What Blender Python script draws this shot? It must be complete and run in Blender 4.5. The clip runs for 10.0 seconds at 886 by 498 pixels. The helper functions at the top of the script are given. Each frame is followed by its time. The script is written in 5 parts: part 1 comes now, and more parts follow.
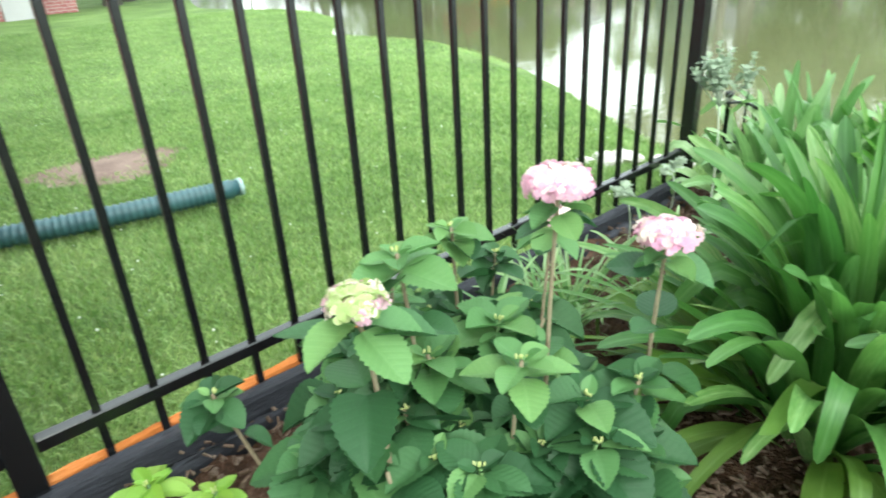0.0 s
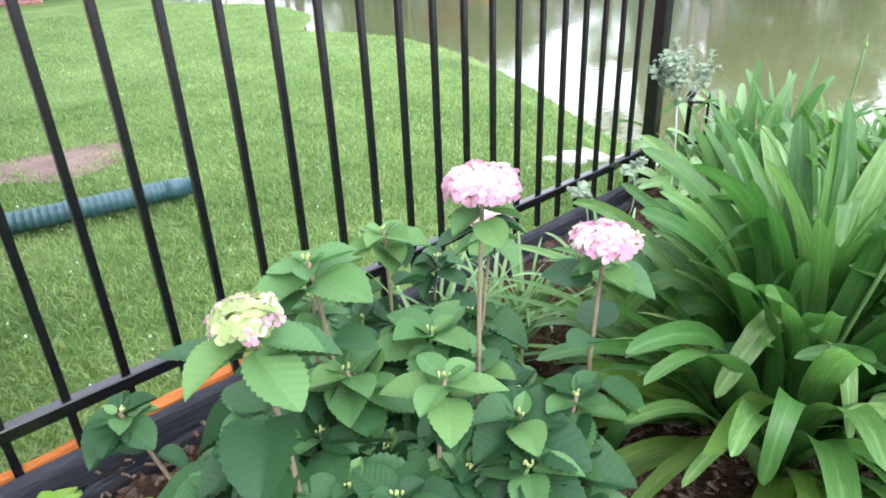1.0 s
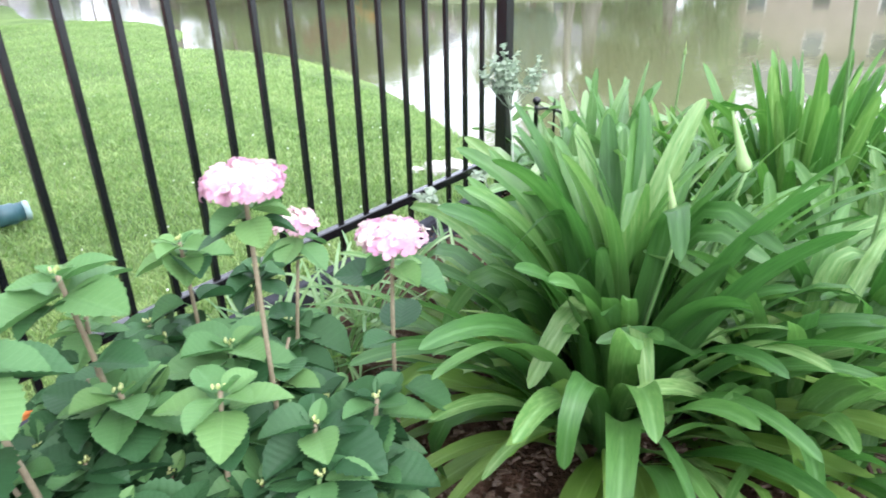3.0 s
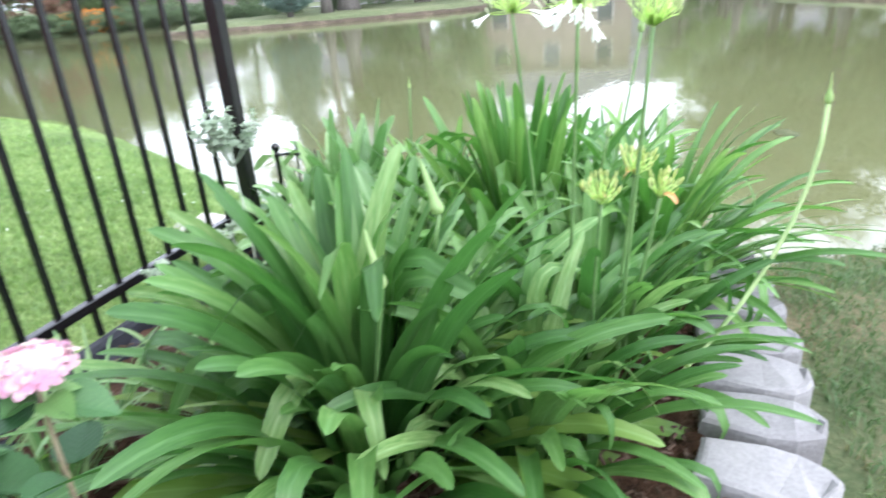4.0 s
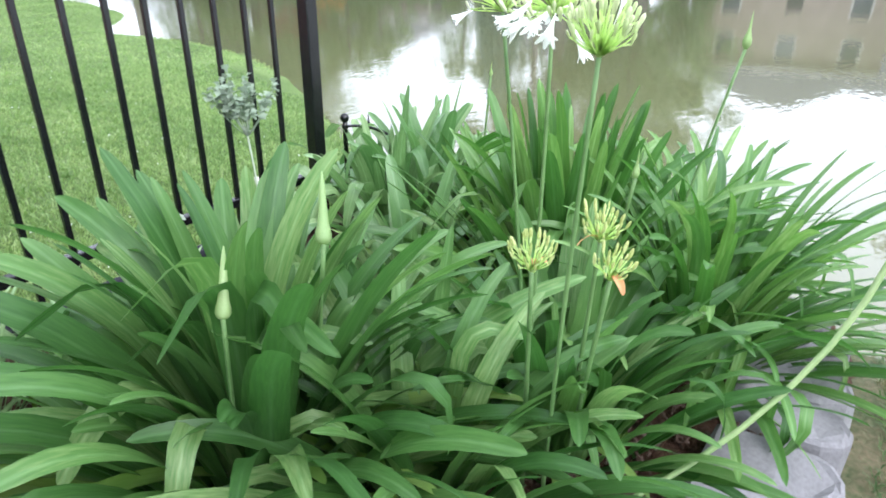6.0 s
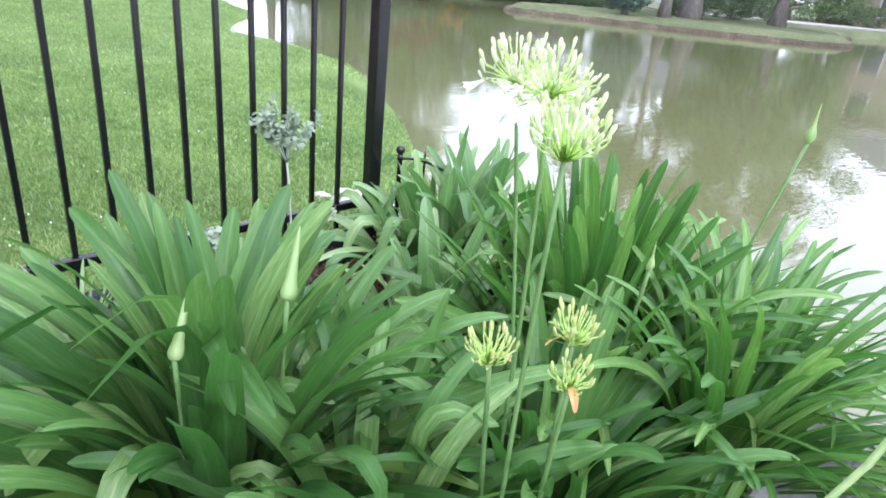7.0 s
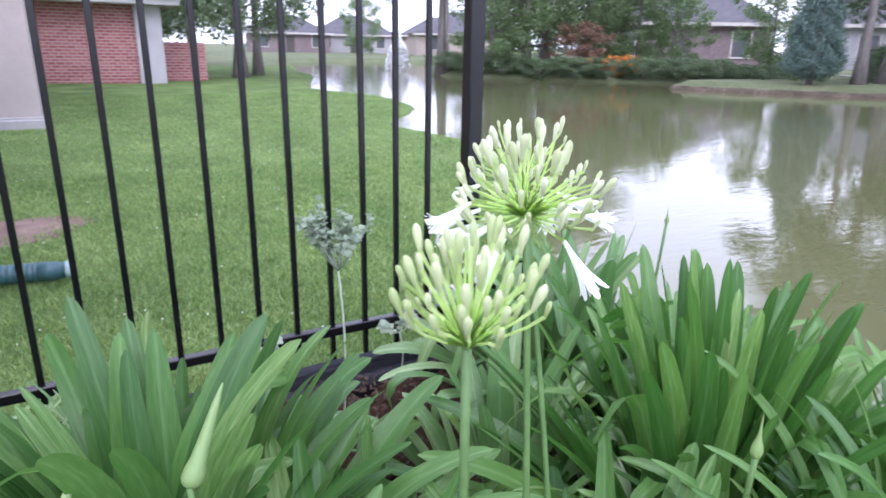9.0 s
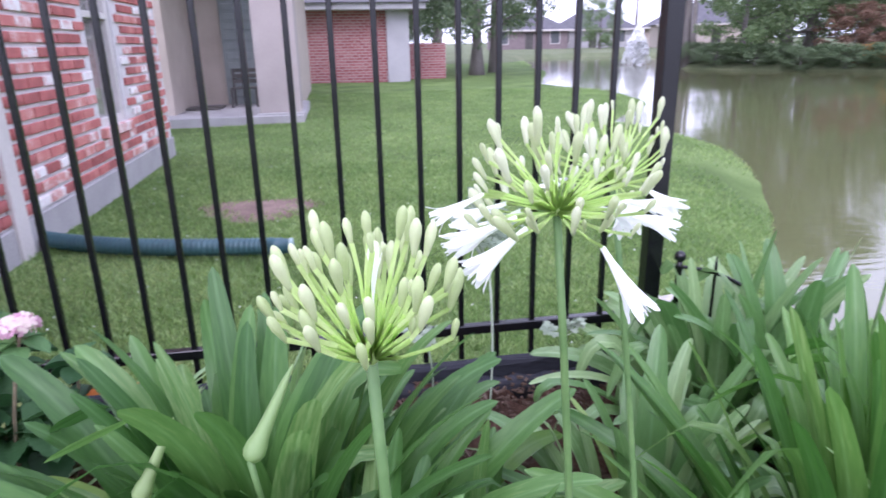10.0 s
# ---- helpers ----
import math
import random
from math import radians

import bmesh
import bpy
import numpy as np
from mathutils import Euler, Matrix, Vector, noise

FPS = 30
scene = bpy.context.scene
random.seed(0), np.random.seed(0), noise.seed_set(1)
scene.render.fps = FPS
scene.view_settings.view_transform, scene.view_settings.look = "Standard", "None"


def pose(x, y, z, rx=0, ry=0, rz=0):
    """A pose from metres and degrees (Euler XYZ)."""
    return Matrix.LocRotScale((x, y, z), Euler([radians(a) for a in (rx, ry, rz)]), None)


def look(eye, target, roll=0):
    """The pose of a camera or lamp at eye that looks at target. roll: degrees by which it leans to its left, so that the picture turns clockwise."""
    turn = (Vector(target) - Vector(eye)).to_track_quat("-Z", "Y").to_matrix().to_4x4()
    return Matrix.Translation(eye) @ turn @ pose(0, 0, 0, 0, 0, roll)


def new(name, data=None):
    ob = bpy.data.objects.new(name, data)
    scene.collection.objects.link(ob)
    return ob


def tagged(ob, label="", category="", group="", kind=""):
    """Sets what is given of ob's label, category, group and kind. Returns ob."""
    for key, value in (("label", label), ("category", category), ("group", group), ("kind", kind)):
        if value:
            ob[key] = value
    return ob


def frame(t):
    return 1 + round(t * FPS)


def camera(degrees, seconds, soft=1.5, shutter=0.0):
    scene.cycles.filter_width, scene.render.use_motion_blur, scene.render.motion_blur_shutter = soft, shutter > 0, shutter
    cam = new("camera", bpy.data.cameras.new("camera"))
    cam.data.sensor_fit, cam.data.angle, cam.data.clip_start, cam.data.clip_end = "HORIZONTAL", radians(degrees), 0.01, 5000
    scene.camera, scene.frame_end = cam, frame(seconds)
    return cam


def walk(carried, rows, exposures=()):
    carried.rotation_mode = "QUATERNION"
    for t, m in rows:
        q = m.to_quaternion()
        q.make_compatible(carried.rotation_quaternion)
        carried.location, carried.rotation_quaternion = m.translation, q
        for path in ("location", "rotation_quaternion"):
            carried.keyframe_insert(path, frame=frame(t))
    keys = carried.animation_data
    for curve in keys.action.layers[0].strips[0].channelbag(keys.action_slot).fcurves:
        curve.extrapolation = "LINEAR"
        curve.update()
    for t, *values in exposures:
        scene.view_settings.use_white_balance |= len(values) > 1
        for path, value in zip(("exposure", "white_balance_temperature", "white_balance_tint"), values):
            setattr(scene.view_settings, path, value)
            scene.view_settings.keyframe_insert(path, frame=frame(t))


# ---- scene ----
cam = camera(69.8, 10.0, 1.7, 0.3)
PATH = [
    (0, (-2.407, -1.236, 0.992), (-1.222, 0.13, 0.137), -3.4),
    (0.5, (-2.341, -1.227, 0.986), (-1.024, -0.021, 0.085), -2.0),
    (1, (-2.301, -1.234, 0.967), (-1.065, 0.081, 0.104), -2.3),
    (1.5, (-2.278, -1.275, 0.932), (-1.012, 0.03, 0.1), -1.9),
    (2, (-2.265, -1.303, 0.929), (-0.937, -0.067, 0.087), -3.5),
    (2.2, (-2.251, -1.301, 0.926), (-0.890, -0.102, 0.083), -3.0),
    (3.3, (-2.158, -1.394, 0.936), (-0.646, -0.365, 0.126), -2.7),
    (3.5, (-2.134, -1.436, 0.944), (-0.563, -0.487, 0.149), -4.6),
    (4, (-2.049, -1.465, 0.97), (-0.296, -0.896, 0.193), -4.0),
    (4.5, (-1.907, -1.494, 0.95), (-0.076, -1.155, 0.221), -1.4),
    (5, (-1.802, -1.564, 0.942), (-0.075, -0.903, 0.18), -0.4),
    (5.2, (-1.773, -1.606, 0.970), (-0.115, -0.835, 0.158), -1.6),
    (6.3, (-1.589, -1.811, 1.006), (-0.160, -0.701, 0.155), 3.7),
    (6.5, (-1.553, -1.825, 1.029), (-0.158, -0.676, 0.172), 5.6),
    (7, (-1.48, -1.853, 1.061), (-0.152, -0.598, 0.249), 6.2),
    (7.5, (-1.445, -1.88, 1.084), (-0.125, -0.543, 0.396), 3.1),
    (8, (-1.374, -1.861, 1.097), (-0.026, -0.51, 0.497), 1.4),
    (8.5, (-1.236, -1.808, 1.078), (-0.048, -0.304, 0.508), 2.8),
    (9, (-1.097, -1.77, 1.051), (-0.138, -0.122, 0.446), 1.1),
    (9.5, (-0.981, -1.77, 1.039), (-0.344, 0.025, 0.428), 0.2),
    (10, (-0.919, -1.767, 1.031), (-0.615, 0.112, 0.415), -1.1),
]
GLOW = [(0, 1.8, 6600, -4), (0.6, 1.75, 6350, 8), (1.2, 1.77, 6150, 14), (2, 1.8, 6100, 16), (3.5, 1.93, 6150, 16), (4.5, 1.56, 6150, 12), (5, 1.42, 6150, 13), (6.8, 1.52, 6000, 18), (7.5, 1.47, 5950, 21), (9, 1.08, 5800, 29), (10, 1.04, 5750, 35)]
walk(cam, [(t, look(e, g, r)) for t, e, g, r in PATH], GLOW)

# ---- light ----
SUN_EL, SUN_AZ = 48.0, 200.0
world = bpy.data.worlds.new("world")
scene.world = world
world.use_nodes = True
wn, wl = world.node_tree.nodes, world.node_tree.links
bg = wn["Background"]
sky = wn.new("ShaderNodeTexSky")
sky.sky_type, sky.sun_disc = "NISHITA", False
sky.sun_elevation, sky.sun_rotation = radians(SUN_EL), radians(SUN_AZ)
sky.dust_density = 4.0
pale = wn.new("ShaderNodeHueSaturation")
pale.inputs["Saturation"].default_value = 0.35
wl.new(sky.outputs[0], pale.inputs["Color"])
# an even veil of bright cloud over the blue
veil = wn.new("ShaderNodeMix")
veil.data_type = "RGBA"
veil.inputs[0].default_value = 0.8
veil.inputs[7].default_value = (8.2, 8.8, 9.6, 1)
wl.new(pale.outputs[0], veil.inputs[6])
wl.new(veil.outputs[2], bg.inputs[0])
bg.inputs[1].default_value = 0.15
sun = new("sun", bpy.data.lights.new("sun", "SUN"))
sun.data.energy, sun.data.angle, sun.data.color = 0.6, radians(30), (1.0, 0.97, 0.92)
sun.rotation_euler = Euler((radians(90 - SUN_EL), 0, radians(180 - SUN_AZ)))

# ---- materials ----


def material(name, rough=0.6, metal=0.0, spec=0.5):
    m = bpy.data.materials.new(name)
    m.use_nodes = True
    b = m.node_tree.nodes["Principled BSDF"]
    b.inputs["Roughness"].default_value, b.inputs["Metallic"].default_value = rough, metal
    b.inputs["Specular IOR Level"].default_value = spec
    return m, m.node_tree.nodes, m.node_tree.links, b


def ramp(n, stops):
    r = n.new("ShaderNodeValToRGB")
    while len(r.color_ramp.elements) < len(stops):
        r.color_ramp.elements.new(0.5)
    for e, (p, c) in zip(r.color_ramp.elements, stops):
        e.position, e.color = p, (*c, 1)
    return r


def noisy(name, stops, scale=8.0, fine=60.0, rough=0.7, bump=0.3, dist=0.01, spec=0.4, metal=0.0, vary=0.0, world_space=True, stretch=(1, 1, 1)):
    """Two scales of noise into a colour ramp and a fine bump; vary shifts the value from piece to piece."""
    m, n, l, b = material(name, rough, metal, spec)
    co = n.new("ShaderNodeNewGeometry") if world_space else n.new("ShaderNodeTexCoord")
    src = co.outputs["Position"] if world_space else co.outputs["Object"]
    mp = n.new("ShaderNodeMapping")
    mp.inputs["Scale"].default_value = stretch
    l.new(src, mp.inputs[0])
    big, small = n.new("ShaderNodeTexNoise"), n.new("ShaderNodeTexNoise")
    for t, sc in ((big, scale), (small, fine)):
        t.inputs["Scale"].default_value, t.inputs["Detail"].default_value = sc, 5.0
        l.new(mp.outputs[0], t.inputs["Vector"])
    mix = n.new("ShaderNodeMix")
    mix.inputs[0].default_value = 0.4
    l.new(big.outputs[0], mix.inputs[2])
    l.new(small.outputs[0], mix.inputs[3])
    r = ramp(n, stops)
    fac = mix.outputs[0]
    if vary:
        info = n.new("ShaderNodeObjectInfo")
        ma = n.new("ShaderNodeMath")
        ma.operation = "MULTIPLY_ADD"
        ma.inputs[1].default_value = vary
        l.new(info.outputs["Random"], ma.inputs[0])
        sub = n.new("ShaderNodeMath")
        sub.operation = "SUBTRACT"
        sub.inputs[1].default_value = vary / 2
        l.new(fac, sub.inputs[0])
        l.new(sub.outputs[0], ma.inputs[2])
        fac = ma.outputs[0]
    l.new(fac, r.inputs[0])
    l.new(r.outputs[0], b.inputs["Base Color"])
    bp = n.new("ShaderNodeBump")
    bp.inputs["Strength"].default_value, bp.inputs["Distance"].default_value = bump, dist
    l.new(small.outputs[0], bp.inputs["Height"])
    l.new(bp.outputs[0], b.inputs["Normal"])
    return m


def leafy(name, stops, rough=0.42, passing=0.35, vein=0.0, spec=0.5, island=False, rib=0.0, patch=0.0):
    """Thin foliage: object-space streaks along the leaf, piece-to-piece variation, some light passing through."""
    m, n, l, b = material(name, rough, 0.0, spec)
    tc = n.new("ShaderNodeTexCoord")
    mp = n.new("ShaderNodeMapping")
    mp.inputs["Scale"].default_value = (5, 60, 5)
    l.new(tc.outputs["Object"], mp.inputs[0])
    nz = n.new("ShaderNodeTexNoise")
    nz.inputs["Scale"].default_value, nz.inputs["Detail"].default_value = 3.0, 3.0
    l.new(mp.outputs[0], nz.inputs["Vector"])
    if island:
        info = n.new("ShaderNodeNewGeometry")
        rnd = info.outputs["Random Per Island"]
    else:
        info = n.new("ShaderNodeObjectInfo")
        rnd = info.outputs["Random"]
    ma = n.new("ShaderNodeMath")
    ma.operation = "MULTIPLY_ADD"
    ma.inputs[1].default_value = 0.55
    l.new(rnd, ma.inputs[0])
    ha = n.new("ShaderNodeMath")
    ha.operation = "MULTIPLY"
    ha.inputs[1].default_value = 0.5
    l.new(nz.outputs[0], ha.inputs[0])
    l.new(ha.outputs[0], ma.inputs[2])
    r = ramp(n, stops)
    shade = ma.outputs[0]
    if patch:
        # paler and darker drifts over the ground, a hand's width to a stride across
        for scale_, share in ((1.1, patch), (9.0, patch * 0.8)):
            wp, drift, mid = (n.new("ShaderNode" + k) for k in ("NewGeometry", "TexNoise", "Math"))
            drift.inputs["Scale"].default_value, drift.inputs["Detail"].default_value = scale_, 3.0
            l.new(wp.outputs["Position"], drift.inputs["Vector"])
            mid.operation = "MULTIPLY_ADD"
            mid.inputs[1].default_value = share
            l.new(drift.outputs[0], mid.inputs[0])
            sub_ = n.new("ShaderNodeMath")
            sub_.operation = "SUBTRACT"
            sub_.inputs[1].default_value = share * 0.5
            l.new(shade, sub_.inputs[0])
            l.new(sub_.outputs[0], mid.inputs[2])
            shade = mid.outputs[0]
    l.new(shade, r.inputs[0])
    l.new(r.outputs[0], b.inputs["Base Color"])
    bp = n.new("ShaderNodeBump")
    bp.inputs["Strength"].default_value, bp.inputs["Distance"].default_value = 0.25, 0.004
    l.new(nz.outputs[0], bp.inputs["Height"])
    if rib:
        # a paler line down the fold of a strap leaf, soft at its sides
        sep, away, soft_, pale_, mixr = (n.new("ShaderNode" + k) for k in ("SeparateXYZ", "Math", "MapRange", "HueSaturation", "Mix"))
        l.new(tc.outputs["Object"], sep.inputs[0])
        away.operation = "ABSOLUTE"
        l.new(sep.outputs[1], away.inputs[0])
        l.new(away.outputs[0], soft_.inputs[0])
        soft_.inputs[1].default_value, soft_.inputs[2].default_value, soft_.inputs[3].default_value, soft_.inputs[4].default_value = rib * 0.5, rib * 1.6, 0.6, 0.0
        pale_.inputs["Value"].default_value, pale_.inputs["Saturation"].default_value = 1.6, 0.85
        l.new(r.outputs[0], pale_.inputs["Color"])
        mixr.data_type = "RGBA"
        l.new(soft_.outputs[0], mixr.inputs[0])
        l.new(r.outputs[0], mixr.inputs[6])
        l.new(pale_.outputs[0], mixr.inputs[7])
        l.new(mixr.outputs[2], b.inputs["Base Color"])
    if vein:
        # paler side veins slanting off a midrib, the leaf lying along x
        def calc(op, a, v):
            k = n.new("ShaderNodeMath")
            k.operation = op
            l.new(a, k.inputs[0])
            if isinstance(v, float):
                k.inputs[1].default_value = v
            elif v is not None:
                l.new(v, k.inputs[1])
            return k.outputs[0]
        xyz = n.new("ShaderNodeSeparateXYZ")
        l.new(tc.outputs["Object"], xyz.inputs[0])
        side = calc("ABSOLUTE", xyz.outputs[1], None)
        wave = calc("SUBTRACT", xyz.outputs[0], calc("MULTIPLY", side, 0.75))
        saw = calc("PINGPONG", calc("MULTIPLY", wave, 8.0), 0.5)
        line = calc("LESS_THAN", saw, 0.06)
        rib = calc("LESS_THAN", side, 0.014)
        both = calc("MAXIMUM", line, rib)
        lit = n.new("ShaderNodeHueSaturation")
        lit.inputs["Value"].default_value, lit.inputs["Saturation"].default_value = 1.45, 0.9
        l.new(r.outputs[0], lit.inputs["Color"])
        mixv = n.new("ShaderNodeMix")
        mixv.data_type = "RGBA"
        l.new(calc("MULTIPLY", both, 0.28), mixv.inputs[0])
        l.new(r.outputs[0], mixv.inputs[6])
        l.new(lit.outputs[0], mixv.inputs[7])
        l.new(mixv.outputs[2], b.inputs["Base Color"])
        bp.inputs["Strength"].default_value, bp.inputs["Distance"].default_value = 0.18, 0.004
        l.new(saw, bp.inputs["Height"])
    l.new(bp.outputs[0], b.inputs["Normal"])
    tr = n.new("ShaderNodeBsdfTranslucent")
    br = n.new("ShaderNodeHueSaturation")
    br.inputs["Value"].default_value, br.inputs["Saturation"].default_value = 1.7, 1.1
    l.new(r.outputs[0], br.inputs["Color"])
    l.new(br.outputs[0], tr.inputs["Color"])
    mx = n.new("ShaderNodeMixShader")
    mx.inputs[0].default_value = passing
    l.new(b.outputs[0], mx.inputs[1])
    l.new(tr.outputs[0], mx.inputs[2])
    l.new(mx.outputs[0], n["Material Output"].inputs["Surface"])
    return m


M_LAWN = noisy("lawn_soil", [(0.3, (0.06, 0.1, 0.03)), (0.5, (0.11, 0.175, 0.05)), (0.7, (0.2, 0.28, 0.1))], 1.2, 90, 0.9, 0.6, 0.03, 0.2)
M_GRASS = leafy("grass_blade", [(0.1, (0.092, 0.17, 0.048)), (0.5, (0.185, 0.288, 0.096)), (0.9, (0.325, 0.415, 0.175))], 0.5, 0.4, island=True, patch=0.9)
# duller far turf: the shade of the trees is put into its colour
M_FARLAWN = noisy("shade_toned_turf", [(0.3, (0.075, 0.095, 0.05)), (0.5, (0.12, 0.145, 0.075)), (0.7, (0.2, 0.2, 0.125))], 0.5, 12, 0.95, 0.5, 0.05, 0.2)
M_WORN = noisy("worn_turf", [(0.3, (0.035, 0.06, 0.022)), (0.5, (0.08, 0.095, 0.045)), (0.66, (0.17, 0.14, 0.085))], 3, 60, 0.95, 0.6, 0.03, 0.2)
M_DRYGRASS = leafy("dull_grass_blade", [(0.1, (0.04, 0.09, 0.028)), (0.42, (0.075, 0.14, 0.05)), (0.66, (0.125, 0.17, 0.072)), (0.82, (0.19, 0.165, 0.09)), (0.98, (0.26, 0.2, 0.12))], 0.6, 0.3, island=True, patch=0.8)
M_MULCH = noisy("mulch", [(0.3, (0.02, 0.012, 0.008)), (0.5, (0.07, 0.036, 0.022)), (0.7, (0.15, 0.09, 0.065))], 18, 130, 0.95, 0.9, 0.02, 0.2)
M_CHIP = noisy("mulch_chip", [(0.25, (0.035, 0.022, 0.016)), (0.5, (0.095, 0.062, 0.045)), (0.75, (0.22, 0.175, 0.145))], 30, 200, 0.9, 0.5, 0.004, 0.2)
M_DIRT = noisy("bare_dirt", [(0.3, (0.12, 0.08, 0.065)), (0.55, (0.23, 0.165, 0.14)), (0.75, (0.33, 0.26, 0.22))], 6, 70, 0.95, 0.6, 0.01, 0.2)
M_BLACK = noisy("black_powder_coat", [(0.3, (0.003, 0.003, 0.004)), (0.7, (0.007, 0.008, 0.009))], 20, 300, 0.24, 0.08, 0.001, 0.5)
M_TIMBER = noisy("black_timber", [(0.3, (0.008, 0.009, 0.013)), (0.6, (0.03, 0.032, 0.042)), (0.8, (0.075, 0.075, 0.085))], 9, 90, 0.75, 0.7, 0.006, 0.3, stretch=(0.3, 2, 2))
M_ORANGE = noisy("orange_wood", [(0.3, (0.3, 0.085, 0.02)), (0.55, (0.52, 0.17, 0.04)), (0.75, (0.6, 0.26, 0.09))], 12, 120, 0.7, 0.4, 0.004, 0.3, stretch=(0.3, 2, 2))
M_STONE = noisy("pale_concrete", [(0.25, (0.13, 0.125, 0.125)), (0.5, (0.21, 0.205, 0.21)), (0.75, (0.29, 0.285, 0.285))], 6, 110, 0.88, 0.4, 0.006, 0.25, vary=0.3)
M_PIPE = noisy("green_pipe", [(0.3, (0.022, 0.07, 0.085)), (0.6, (0.045, 0.115, 0.13)), (0.8, (0.1, 0.18, 0.19))], 7, 60, 0.4, 0.1, 0.002, 0.5)
M_PIPE_END = noisy("pale_pipe_lip", [(0.3, (0.2, 0.32, 0.33)), (0.7, (0.4, 0.5, 0.5))], 7, 60, 0.4, 0.1, 0.002, 0.5)
M_AGA = leafy("agapanthus_leaf", [(0.05, (0.022, 0.076, 0.017)), (0.4, (0.055, 0.143, 0.034)), (0.7, (0.1, 0.213, 0.056)), (0.97, (0.25, 0.35, 0.14))], 0.38, 0.33, spec=0.33, rib=0.003)
M_AGA_VIVID = leafy("agapanthus_leaf_fresh", [(0.05, (0.024, 0.084, 0.016)), (0.4, (0.062, 0.164, 0.034)), (0.7, (0.115, 0.238, 0.056)), (0.97, (0.26, 0.38, 0.14))], 0.37, 0.31, spec=0.42, rib=0.003)
M_AGA_BLUE = leafy("agapanthus_leaf_glaucous", [(0.05, (0.055, 0.145, 0.04)), (0.45, (0.11, 0.228, 0.072)), (0.95, (0.29, 0.405, 0.19))], 0.36, 0.26, spec=0.55, rib=0.004)
M_AGA_OLD = leafy("agapanthus_leaf_older", [(0.05, (0.06, 0.14, 0.024)), (0.45, (0.115, 0.215, 0.042)), (0.8, (0.165, 0.265, 0.062)), (1.0, (0.2, 0.29, 0.08))], 0.38, 0.34, spec=0.36, rib=0.003)
M_AGA_LIME = leafy("yellow_green_leaf", [(0.1, (0.11, 0.225, 0.04)), (0.9, (0.2, 0.315, 0.08))], 0.38, 0.3)
M_DRY = leafy("yellowed_leaf", [(0.1, (0.27, 0.3, 0.07)), (0.5, (0.36, 0.34, 0.1)), (0.9, (0.42, 0.32, 0.12))], 0.5, 0.3)
# two greens: leaf age, plus shade low in the bush put into the darker one
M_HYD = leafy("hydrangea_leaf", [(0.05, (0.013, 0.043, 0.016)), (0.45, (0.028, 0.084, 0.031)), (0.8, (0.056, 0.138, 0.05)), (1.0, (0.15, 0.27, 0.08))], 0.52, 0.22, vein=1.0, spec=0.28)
M_HYD_TOP = leafy("young_upper_hydrangea_leaf", [(0.05, (0.058, 0.148, 0.052)), (0.5, (0.1, 0.212, 0.075)), (1.0, (0.17, 0.3, 0.095))], 0.52, 0.25, vein=1.0, spec=0.28)
M_LIME = leafy("lime_leaf", [(0.1, (0.16, 0.34, 0.04)), (0.9, (0.34, 0.5, 0.1))], 0.5, 0.35)
M_STALK = noisy("green_stalk", [(0.3, (0.075, 0.165, 0.05)), (0.7, (0.145, 0.25, 0.085))], 10, 80, 0.5, 0.2, 0.002, 0.4)
M_PALE_STALK = noisy("pale_stalk", [(0.3, (0.2, 0.32, 0.12)), (0.7, (0.34, 0.44, 0.2))], 10, 80, 0.5, 0.2, 0.002, 0.4)
M_WOODY = noisy("woody_stem", [(0.3, (0.15, 0.12, 0.075)), (0.7, (0.28, 0.235, 0.155))], 20, 150, 0.8, 0.4, 0.002, 0.3)
M_BUD = leafy("flower_bud", [(0.05, (0.4, 0.5, 0.22)), (0.5, (0.54, 0.61, 0.36)), (0.95, (0.68, 0.71, 0.52))], 0.5, 0.3)
M_BUD_WHITE = leafy("pale_flower_bud", [(0.05, (0.405, 0.486, 0.243)), (0.4, (0.558, 0.603, 0.405)), (0.95, (0.693, 0.711, 0.594))], 0.5, 0.35)
M_BUD_SMALL = leafy("young_bud", [(0.05, (0.34, 0.42, 0.14)), (0.5, (0.5, 0.55, 0.24)), (0.95, (0.62, 0.65, 0.36))], 0.5, 0.3)
M_PEDICEL = leafy("lime_pedicel", [(0.1, (0.44, 0.57, 0.22)), (0.9, (0.6, 0.7, 0.38))], 0.5, 0.55)
M_CLOSED = leafy("closed_bud_green", [(0.1, (0.2, 0.33, 0.12)), (0.9, (0.34, 0.46, 0.2))], 0.45, 0.3)
M_PETAL = leafy("white_petal", [(0.1, (0.8, 0.82, 0.78)), (0.9, (0.88, 0.89, 0.88))], 0.5, 0.35)
M_PINK = leafy("pink_floret", [(0.05, (0.46, 0.2, 0.33)), (0.5, (0.58, 0.34, 0.44)), (0.95, (0.68, 0.5, 0.54))], 0.6, 0.3)
M_CREAM = leafy("cream_floret", [(0.05, (0.56, 0.4, 0.43)), (0.5, (0.66, 0.56, 0.52)), (0.95, (0.72, 0.68, 0.58))], 0.6, 0.3)
M_LIMEFLO = leafy("lime_floret", [(0.05, (0.24, 0.35, 0.1)), (0.5, (0.35, 0.44, 0.18)), (0.95, (0.5, 0.54, 0.32))], 0.6, 0.3)
M_SILVER = leafy("silver_leaf", [(0.1, (0.22, 0.3, 0.2)), (0.5, (0.36, 0.43, 0.33)), (0.9, (0.52, 0.57, 0.48))], 0.7, 0.25)
M_SPATHE = leafy("papery_spathe", [(0.1, (0.6, 0.3, 0.14)), (0.9, (0.74, 0.48, 0.24))], 0.6, 0.3)

# ---- small builders ----


